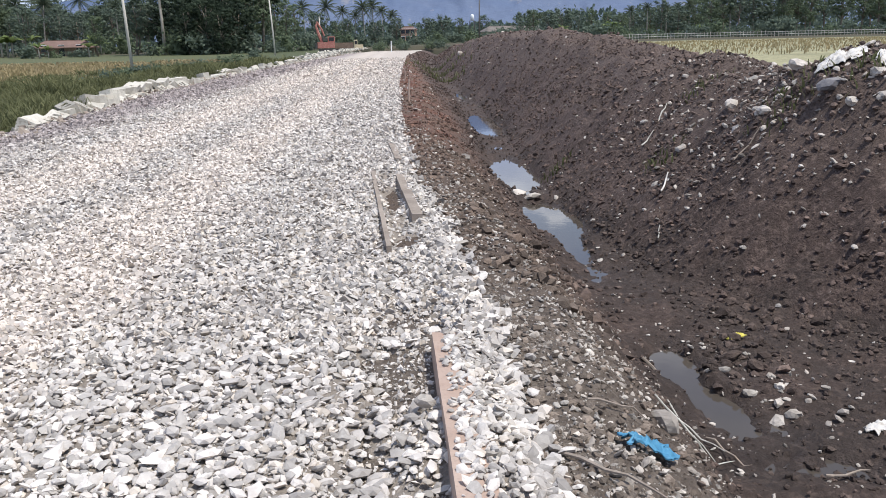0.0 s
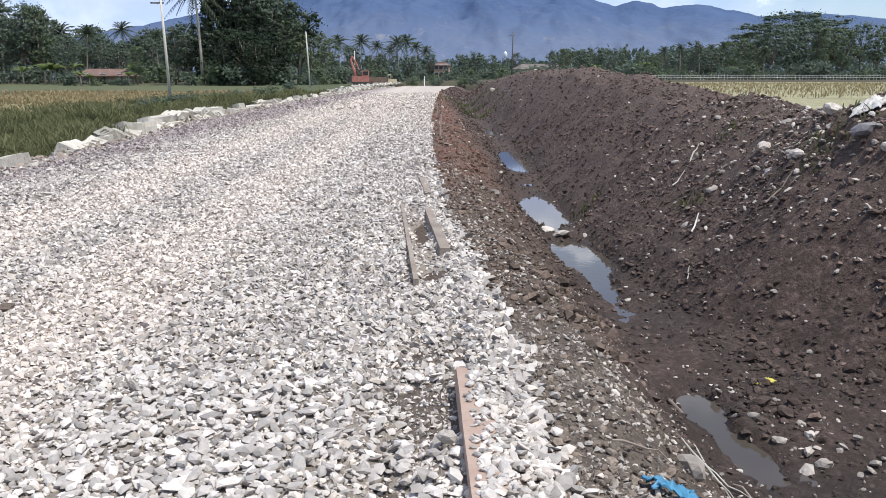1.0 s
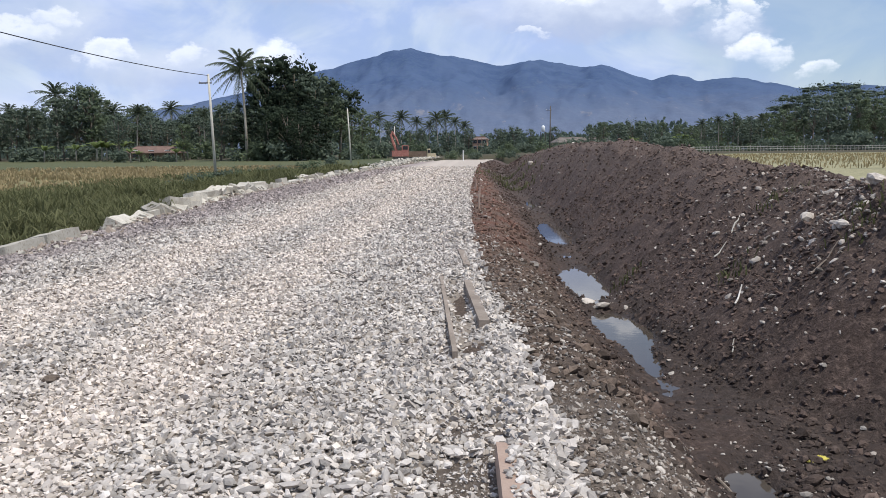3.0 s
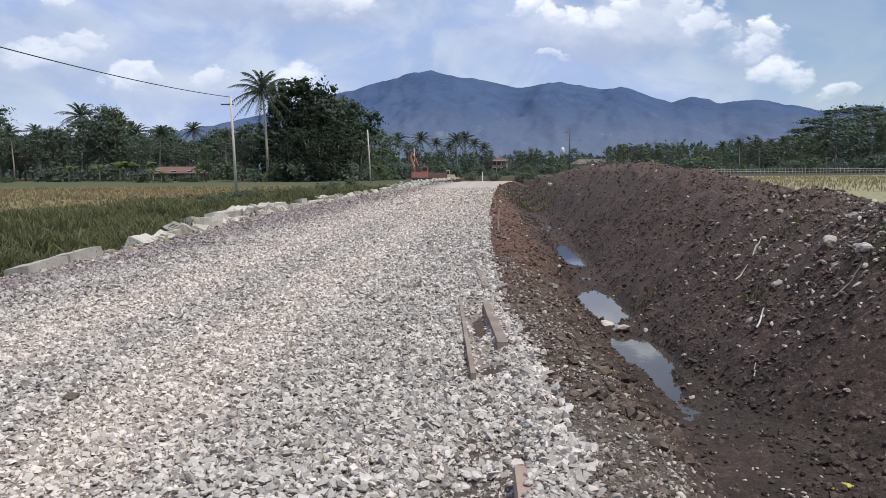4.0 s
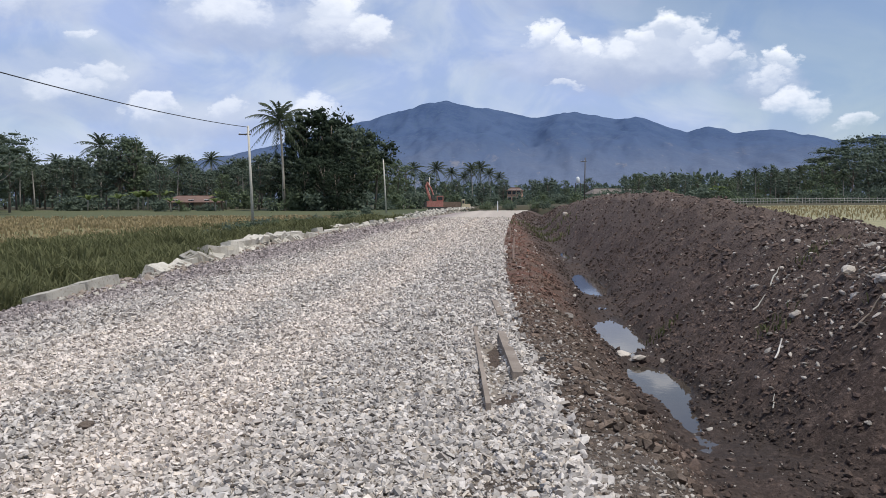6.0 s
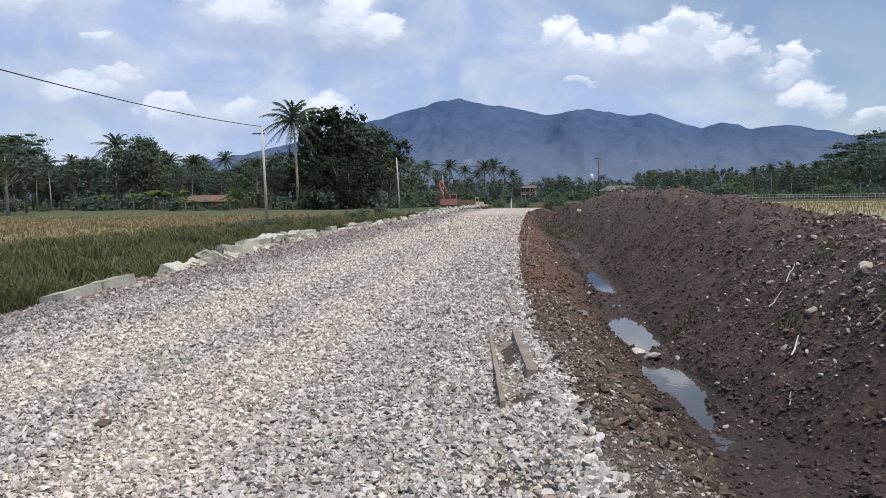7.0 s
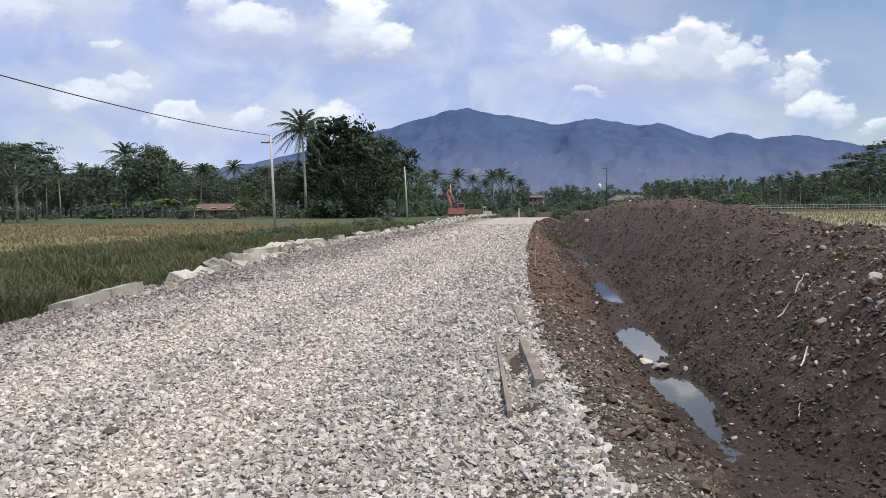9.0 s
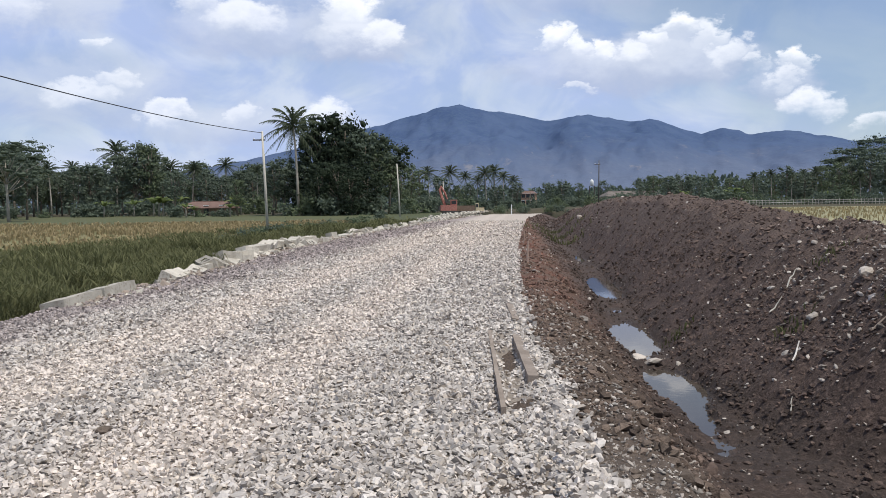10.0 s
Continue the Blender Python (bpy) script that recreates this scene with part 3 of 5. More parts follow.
def build_gravel():
    rng = np.random.RandomState(11)
    P = []
    left = lambda y: np.maximum(x_left(y) - 0.1, -0.75 * y - 0.8)
    right = lambda y: x_right(y) + 0.05
    for y0, y1, n, s0, s1 in ((1.6, 4, 14500, .020, .056), (4, 8, 33000, .021, .058), (8, 14, 40000, .025, .060), (14, 24, 29000, .034, .074), (24, 42, 20000, .045, .088), (42, 90, 8500, .08, .15)):
        x, y = spread(rng, n, y0, y1, left, right)
        s = s0 + (s1 - s0) * rng.rand(n) ** 1.8
        track = np.maximum(np.exp(-((x + 2.3) / .5) ** 2), np.exp(-((x + 4.3) / .6) ** 2))
        s = s * (1 - .12 * track)
        keep = rng.rand(n) > 0.94 * np.clip(bare(x, y) * 2.0, 0, 1)
        P.append(np.stack([x, y, z_bed(x, y) + s * rng.uniform(0.0, 0.5, n) * (1 - .3 * track), s], -1)[keep])
    # stones spilt down the shoulder
    for y0, y1, n in ((1.8, 9, 1100), (9, 30, 900)):
        y = rng.uniform(y0, y1, n)
        x = x_right(y) + np.abs(rng.normal(0, 0.08, n))
        s = rng.uniform(.03, .08, n)
        P.append(np.stack([x, y, z_soil(x, y) + s * 0.3, s], -1))
    P = np.concatenate(P)
    # a thin scatter over the beam and in the trench beside it
    n = 420
    y = rng.uniform(1.6, 5.2, n)
    x = np.where(rng.rand(n) < .55, rng.uniform(.19, .4, n), rng.uniform(-.25, .12, n))
    sz = rng.uniform(.02, .06, n)
    P = np.concatenate([P, np.stack([x, y, np.where(np.abs(x - .22) < .08, .03, z_bed(x, y) + .02) + sz * .15, sz], -1)])
    n = 380
    x, y, sz = .16 + .15 * rng.rand(n) ** .6, 1.4 + 2.7 * rng.rand(n) ** .7, rng.uniform(.015, .05, n)
    P = np.concatenate([P, np.stack([x, y, .03 + sz * .18, sz], -1)])
    # grit in the bare trench
    n = 3600
    x, y, sz = rng.uniform(-.42, .12, n), rng.uniform(1.6, 5.2, n), .006 + .024 * rng.rand(n) ** 2
    heap_of("grit", M_GRAVEL, x, y, np.maximum(z_bed(x, y), z_soil(x, y)) + sz * .2, sz, rng, .6, octa=True, kind="stuff", label="fine grit and chips in the bare trench", category="gravel")
    # coarser cover round the start and out to the far edge
    n = 4500
    y = rng.uniform(-6, 13, n)
    x = x_left(y) + rng.rand(n) * (x_right(y) - x_left(y))
    keep = (y < 1.7) | (x < -.75 * y - .8)
    x, y, sz = x[keep], y[keep], rng.uniform(.06, .11, keep.sum())
    wide = np.stack([x, y, z_bed(x, y) + sz * .12, sz], -1)
    heap_of("gravel", M_GRAVEL, wide[:, 0], wide[:, 1], wide[:, 2], wide[:, 3], rng, 0.45, octa=True, kind="stuff", label="loose angular pale crushed stone beside the track", category="gravel")
    mid, near = (P[:, 1] >= 4) & (P[:, 1] < 9), P[:, 1] < 4
    N, F, Q = P[mid], P[P[:, 1] >= 9], P[near]
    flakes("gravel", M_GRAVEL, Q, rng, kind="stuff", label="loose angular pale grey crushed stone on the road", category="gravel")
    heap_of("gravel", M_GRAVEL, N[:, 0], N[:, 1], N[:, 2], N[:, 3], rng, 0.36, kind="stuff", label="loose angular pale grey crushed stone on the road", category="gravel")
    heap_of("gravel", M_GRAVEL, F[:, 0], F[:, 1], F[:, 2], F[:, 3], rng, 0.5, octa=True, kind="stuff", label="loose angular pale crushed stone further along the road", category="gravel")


def lump_heap(name, material, P, rng, squash, **tags):
    near = P[:, 1] < 11.5
    v, f = lumps(P[near, :3], P[near, 3] * .5, rng, squash, .42)
    far = P[~near]
    w = rubble(len(far), rng, .8)
    w = np.concatenate([(w[:, :4] + w[:, 4:]) * .62, w[:, 4:].mean(1, keepdims=True) * 1.25, w[:, :4].mean(1, keepdims=True)], 1) * far[:, 3, None, None] * .5 + far[:, None, :3]
    g = (OCTA_F[None] + 6 * np.arange(len(far))[:, None, None]).reshape(-1, 3)
    return mesh_object(name, np.concatenate([v, w.reshape(-1, 3)]), f.tolist() + (g + len(v)).tolist(), material, **tags)


def build_clods():
    rng = np.random.RandomState(12)
    P = []
    right = lambda y: np.minimum(x_foot(y) + 3.6, 0.75 * y + 0.8)
    for y0, y1, n, s0, s1 in ((1.8, 6, 11000, .008, .055), (6, 14, 25000, .010, .075), (14, 30, 18000, .02, .10), (30, 90, 10000, .045, .15), (90, 150, 2500, .12, .35)):
        x, y = spread(rng, n, y0, y1, lambda y: x_right(y) + 0.1, right)
        s = s0 + (s1 - s0) * rng.rand(n) ** 3.6
        keep = rng.rand(n) < np.where(np.abs(x - x_ditch(y)) < 0.35, 0.25, 0.15 + 1.2 * vnoise(x * 1.7, y * 1.1) * (.5 + vnoise(x * .5, y * .4)))
        P.append(np.stack([x, y, z_soil(x, y) + s * 0.1, s], -1)[keep])
    for cx, cy, r0, n, s0, s1 in ((1.05, 5.6, .22, 90, .02, .13), (1.25, 6.8, .25, 80, .02, .13), (1.0, 8.2, .3, 70, .02, .13), (2.6, 6.0, .25, 90, .02, .12), (2.14, 5.45, .1, 40, .02, .08), (1.7, 4.3, .3, 90, .01, .06), (3.3, 6.6, .4, 70, .02, .12), (4.7, 9.6, .6, 160, .02, .1), (4.9, 8.2, .5, 140, .02, .11), (4.6, 12.5, .8, 160, .02, .1), (5.0, 15.5, 1.0, 160, .03, .14)):
        x, y = cx + rng.normal(0, r0, n), cy + rng.normal(0, r0, n)
        s = s0 + (s1 - s0) * rng.rand(n) ** 2.2
        P.append(np.stack([x, y, z_soil(x, y) + s * .15, s], -1))
    lump_heap("soil_clods", M_CLOD, np.concatenate(P), rng, .75, kind="stuff", label="dark brown lumps of dug soil on the bank", category="soil")
    P = []
    for y0, y1, n, s0, s1 in ((2, 7, 4200, .01, .05), (7, 15, 3600, .014, .07), (15, 40, 1300, .03, .1), (40, 90, 350, .08, .2)):
        x, y = spread(rng, n, y0, y1, lambda y: x_right(y) + 0.1, right)
        s = s0 + (s1 - s0) * rng.rand(n) ** 4
        high = np.clip((z_soil(x, y) + .4) / 1.4, 0, 1)
        keep = rng.rand(n) < .22 + .78 * np.maximum(high * (y < 16), (x < x_right(y) + .95))
        P.append(np.stack([x, y, z_soil(x, y) + s * 0.15, s], -1)[keep])
    # small chips trodden into the shoulder
    for y0, y1, n in ((1.8, 5, 3600), (5, 9, 2600), (9, 16, 1800)):
        y = rng.uniform(y0, y1, n)
        x = x_right(y) + .05 + np.abs(rng.normal(0, .6, n))
        s = (.006 + .024 * rng.rand(n) ** 3.5) * (1 + y / 25)
        keep = rng.rand(n) < 1.6 * vnoise(x * 2.3, y * 1.7)
        P.append(np.stack([x, y, z_soil(x, y) + s * 0.15, s], -1)[keep])
    # stones caught in the widened ditch and on the near crest
    for cx, cy, r0, n, s0, s1 in ((2.75, 5.3, .35, 45, .02, .09), (2.4, 6.4, .3, 30, .02, .07), (4.9, 8.8, .5, 90, .02, .08), (5.0, 10.4, .6, 110, .02, .11), (4.5, 7.8, .4, 60, .02, .08), (4.3, 9.6, .5, 110, .02, .1), (4.4, 11.2, .6, 110, .02, .1), (4.6, 13.5, .8, 90, .02, .1)):
        x, y = cx + rng.normal(0, r0, n), cy + rng.normal(0, r0, n)
        s = s0 + (s1 - s0) * rng.rand(n) ** 2.5
        P.append(np.stack([x, y, z_soil(x, y) + s * 0.2, s], -1))
    P = np.concatenate(P)
    P = P[P[:, 1] < 95]
    heap_of("pebbles", M_PALE, *P[P[:, 3] < .03].T, rng, .7, octa=True, kind="stuff", label="small pale chips trodden into the soil", category="stones")
    flakes("pebbles", M_PALE, P[P[:, 3] >= .03], rng, kind="stuff", label="pale stones scattered over the dug soil", category="stones")


build_water()


# ---- distance ----
def build_mountains():
    az = np.linspace(-48, 52, 520)
    r = np.linspace(0, 1, 56)
    A, R = np.meshgrid(az, r)
    el = np.full_like(A, 0.6)
    for a0, e0, sl, sr in ((-4.3, 6.95, .245, .17), (-1.5, 6.5, .17, .235), (4.7, 6.15, .17, .22), (8.7, 5.65, .12, .3), (13.4, 5.0, .36, .36), (17.0, 4.7, .12, .21), (23.2, 4.05, .26, .1), (38, 4.6, .12, .1), (-34, 0.9, .06, .06)):
        d = A - a0
        w = 0.5
        tent = e0 - np.where(d < 0, sl, sr) * 1.12 * (np.sqrt(d * d + w * w) - w)
        el = np.log(np.exp(16 * el) + np.exp(16 * tent)) / 16
    el = el + 0.13 * fbm(A * 1.1, R * 0 + 3.3, 6, 0.62)
    dist = 2500 + 1500 * R
    px, py = dist * np.sin(np.radians(A)), dist * np.cos(np.radians(A))
    spur = fbm(px / 300, py / 800, 5, 0.6)
    h = 4000 * np.tan(np.radians(el)) * np.clip(R, 0, 1) ** 0.9 * (1 + 0.75 * spur * (1 - R) ** .8)
    x, y = dist * np.sin(np.radians(A)), dist * np.cos(np.radians(A))
    v = np.stack([x, y, h - 4], -1)
    back = v[-1].copy()
    back[:, :2] *= 1.15
    back[:, 2] = -4
    v = np.concatenate([v.reshape(-1, 3), back])
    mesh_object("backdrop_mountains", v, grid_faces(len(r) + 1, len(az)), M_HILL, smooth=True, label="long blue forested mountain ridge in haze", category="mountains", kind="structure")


build_mountains()


# ---- trees ----
def tube(points, radii, sides=7):
    """Vertices and faces of a round tapering limb through the points."""
    pts = np.asarray(points, float)
    V, F = [], []
    for i, p in enumerate(pts):
        d = pts[min(i + 1, len(pts) - 1)] - pts[max(i - 1, 0)]
        d = d / (np.linalg.norm(d) + 1e-9)
        u = np.cross(d, (0, 1, 0.01) if abs(d[1]) < 0.9 else (1, 0, 0))
        u /= np.linalg.norm(u)
        w = np.cross(d, u)
        for k in range(sides):
            a = 2 * np.pi * k / sides
            V.append(p + radii[i] * (np.cos(a) * u + np.sin(a) * w))
    for i in range(len(pts) - 1):
        for k in range(sides):
            F.append([i * sides + k, i * sides + (k + 1) % sides, (i + 1) * sides + (k + 1) % sides, (i + 1) * sides + k])
    F.append([(len(pts) - 1) * sides + k for k in range(sides)])
    F.append([k for k in range(sides)][::-1])
    return V, F


def join(pieces):
    V, F = [], []
    for v, f in pieces:
        o = len(V)
        V.extend(v)
        F.extend([[i + o for i in q] for q in f])
    return V, F


def leaf_quads(centres, sizes, rng, droop=0.3, aspect=0.55):
    n = len(centres)
    d = rng.normal(0, 1, (n, 3))
    d[:, 2] -= droop
    d /= np.linalg.norm(d, axis=1)[:, None]
    s = np.cross(d, rng.normal(0, 1, (n, 3)))
    s /= np.linalg.norm(s, axis=1)[:, None] + 1e-9
    L, W = sizes[:, None], sizes[:, None] * aspect
    v = np.stack([centres - d * L * .5, centres + s * W * .5, centres + d * L * .5, centres - s * W * .5], 1).reshape(-1, 3)
    return v, np.arange(4 * n).reshape(n, 4)


def broad_tree(seed, h=14.0, spread_r=4.2, base=0.3, flat=False, clumps=70, leaves=31, leaf=0.5, mat=None, name="tree", label="", category="tree"):
    rng = np.random.RandomState(seed)
    root = new(name)
    tagged(root, label=label, category=category)
    lean = rng.uniform(-.06, .06, 2) * h
    trunk = [tube([(0, 0, -0.6), (lean[0] * .3, lean[1] * .3, h * .25), (lean[0] * .7, lean[1] * .7, h * .55), (lean[0], lean[1], h * .86)], [h * .022, h * .017, h * .012, h * .004])]
    C = []
    for i in range(clumps):
        if flat:
            a, q = rng.uniform(0, 2 * np.pi), rng.rand() ** .5
            tier = rng.choice((0.62, 0.78, 0.93), p=(.25, .35, .4))
            c = np.array([np.cos(a) * q * spread_r * (1.25 - .35 * tier), np.sin(a) * q * spread_r * (1.25 - .35 * tier), h * tier + rng.normal(0, .03) * h])
        else:
            a, u = rng.uniform(0, 2 * np.pi), rng.uniform(-1, 1)
            q = rng.uniform(.45, 1.05) * (1 + .3 * np.sin(a * 3 + seed))
            zz = base + (1 - base) * (.5 + .5 * u)
            c = np.array([np.cos(a) * q * spread_r * np.sqrt(max(0.05, 1 - u * u * .85)), np.sin(a) * q * spread_r * np.sqrt(max(0.05, 1 - u * u * .85)), h * zz])
        C.append(c)
        if i % 5 == 0:
            b = np.array([lean[0] * .6, lean[1] * .6, max(h * .28, c[2] * .62)])
            mid = (b + c) / 2 + rng.normal(0, .25, 3)
            trunk.append(tube([b, mid, c], [h * .008, h * .005, h * .002], 5))
    part_mesh = join(trunk)
    mesh_object("trunk", part_mesh[0], part_mesh[1], M_BARK if not flat else M_PALEBARK, parent=root, smooth=True)
    C = np.repeat(np.array(C), leaves, 0)
    blob = rng.normal(0, 1.08, C.shape) * (np.array([1, 1, .3]) if flat else np.array([1, 1, .75])) * spread_r * .155
    v, f = leaf_quads(C + blob, leaf * rng.uniform(.5, 1.3, len(C)), rng)
    cv, cf = lumps(C[::leaves], rng.uniform(.09, .15, clumps) * spread_r, rng, .35 if flat else .85)
    mesh_object("crown", np.concatenate([v, cv]), f.tolist() + (cf + len(v)).tolist(), mat or M_LEAF, parent=root, smooth=True)
    return root


def palm_tree(seed, h=15.0, frond=5.2, label="tall coconut palm with drooping fronds"):
    rng = np.random.RandomState(seed)
    root = tagged(new("palm_tree"), label=label, category="palm tree")
    bend = rng.uniform(-.07, .07, 2) * h
    top = np.array([bend[0], bend[1], h - frond * .6])
    v, f = tube([(0, 0, -.6), (bend[0] * .15, bend[1] * .15, h * .3), (bend[0] * .5, bend[1] * .5, h * .6), top], [.24, .18, .15, .13])
    mesh_object("trunk", v, f, M_PALEBARK, parent=root, smooth=True)
    pieces = []
    for k in range(30):
        a = k * 2.4 + rng.uniform(-.2, .2)
        up = 1.5 - 2.3 * (k / 29) ** 1.25 + rng.uniform(-.12, .12)
        L = frond * rng.uniform(.85, 1.1)
        d = np.array([np.cos(a), np.sin(a), 0])
        side = np.array([-np.sin(a), np.cos(a), 0])
        t = np.linspace(0, 1, 17)
        spine = top + d * (L * (np.cos(up) * t + .2 * t ** 2 * np.sin(abs(up))))[:, None] * .95 + np.array([0, 0, 1]) * (L * (np.sin(up) * t - .45 * t ** 2.2))[:, None]
        pieces.append(tube(spine[::4], np.linspace(.06, .015, 5), 3))
        for i in range(2, 17):
            ll = .85 * np.sin(np.pi * min(1, .2 + .78 * t[i])) ** .7 * frond / 4.2 + .08
            ahead = spine[i] - spine[i - 1]
            ahead = ahead / (np.linalg.norm(ahead) + 1e-9)
            for sg in (-1, 1):
                tip = spine[i] + sg * side * ll * .5 + ahead * ll * .5 - np.array([0, 0, ll * rng.uniform(.35, .8)])
                w = ahead * L / 17 * .45
                pieces.append(([spine[i] - w, spine[i] + w, tip], [[0, 1, 2]]))
    v, f = join(pieces)
    mesh_object("crown", v, f, M_PALM, parent=root)
    return root


def banana_plant(seed, h=4.5):
    rng = np.random.RandomState(seed)
    root = tagged(new("banana_plant"), label="banana plant with pale torn leaves at the field edge", category="banana plant")
    v, f = tube([(0, 0, -.3), (.05, 0, h * .3), (.1, .05, h * .55)], [.16, .13, .09])
    mesh_object("stem", v, f, M_PALEBARK, parent=root, smooth=True)
    for k in range(8):
        a, up = k * 2.4 + rng.uniform(-.3, .3), rng.uniform(.5, 1.3)
        L, t = h * .6 * rng.uniform(.8, 1.1), np.linspace(0, 1, 7)
        d, side = np.array([np.cos(a), np.sin(a), 0]), np.array([-np.sin(a), np.cos(a), 0])
        spine = np.array([.1, .05, h * .5]) + d * (L * t * np.cos(up))[:, None] + np.array([0, 0, 1]) * (L * (np.sin(up) * t - .45 * t ** 2.4))[:, None]
        w = (.34 * np.sin(np.pi * (.08 + .88 * t)) ** .7)[:, None]
        V = np.concatenate([spine - side * w - (0, 0, .08), spine, spine + side * w - (0, 0, .08)])
        F = [[i, i + 1, i + 8, i + 7] for i in range(6)] + [[i + 7, i + 8, i + 15, i + 14] for i in range(6)]
        mesh_object("leaf", V, F, M_BANANA, parent=root)
    return root


def bush(seed, r=2.4, mat=None):
    rng = np.random.RandomState(seed)
    C = np.repeat(np.stack([rng.normal(0, .5, 26) * r, rng.normal(0, .4, 26) * r, rng.uniform(.05, .85, 26) * r * (1 + .2 * rng.normal(0, 1, 26))], -1), 28, 0)
    v, f = leaf_quads(C + rng.normal(0, .17, C.shape) * r, .46 * rng.uniform(.5, 1.3, len(C)), rng)
    cv, cf = lumps(C[::28], rng.uniform(.1, .17, 26) * r, rng)
    ob = mesh_object("bush", np.concatenate([v, cv]), f.tolist() + (cf + len(v)).tolist(), mat or M_LEAF, smooth=True, label="dense dark green bush at the wood's edge", category="bush")
    return ob


PROTO = {}
MAKERS = {
    "a": lambda: broad_tree(1, 14, 4.4, .25, label="dark leafy tree in the tree line"),
    "b": lambda: broad_tree(2, 14, 3.6, .35, mat=M_LEAF_B, leaf=.42, label="lighter green leafy tree in the tree line"),
    "c": lambda: broad_tree(3, 14, 5.2, .2, clumps=78, leaves=32, label="broad dark tree with an uneven crown"),
    "d": lambda: broad_tree(4, 14, 3.0, .3, mat=M_LEAF_B, label="slim upright leafy tree"),
    "e": lambda: broad_tree(5, 14, 4.0, .42, clumps=46, label="open-crowned tree with bare lower trunk"),
    "shady": lambda: broad_tree(8, 14, 5.2, .08, clumps=85, leaves=32, mat=M_LEAF_SHADE, label="dense low-crowned tree with shade painted into its leaves"),
    "flat": lambda: broad_tree(6, 15, 6.5, .5, flat=True, clumps=70, leaf=.42, label="tall pale-trunked tree with flat layered crown"),
    "sparse": lambda: broad_tree(7, 16, 4.4, .5, clumps=50, leaves=22, leaf=.62, mat=M_LEAF_SHADE, label="big-leaved tree with gaps in its top"),
    "palm1": lambda: palm_tree(1, 15, 4.7), "palm2": lambda: palm_tree(2, 15, 4.6), "palm3": lambda: palm_tree(3, 15, 3.9),
    "banana": lambda: banana_plant(1), "banana2": lambda: banana_plant(2),
    "bush": lambda: bush(1), "bush2": lambda: bush(2, mat=M_LEAF_B), "bush3": lambda: bush(3),
}
SIZE = {"palm1": 15, "palm2": 15, "palm3": 15, "banana": 4.5, "banana2": 4.5, "bush": 2.4, "bush2": 2.4, "bush3": 2.4, "flat": 15, "sparse": 16}
TREE_RNG = random.Random(3)


def plant(kind, az, dist, height, group="tree line"):
    """One plant at an azimuth (degrees right of the road) and distance from the start, of that height."""
    x, y = dist * math.sin(radians(az)), dist * math.cos(radians(az))
    z = float(z_field(np.array(x), np.array(y))) - 0.05
    k = height / SIZE.get(kind, 14.0)
    m = pose(x, y, z, 0, 0, TREE_RNG.uniform(0, 360)) @ Matrix.Diagonal((k, k, k * TREE_RNG.uniform(.95, 1.05), 1))
    if kind not in PROTO:
        PROTO[kind] = MAKERS[kind]()
        PROTO[kind]["group"] = group
        PROTO[kind].matrix_basis = m
        return PROTO[kind]
    s = PROTO[kind].scale
    return copy_thing(PROTO[kind], m @ Matrix.Diagonal((1 / s[0], 1 / s[1], 1 / s[2], 1)))


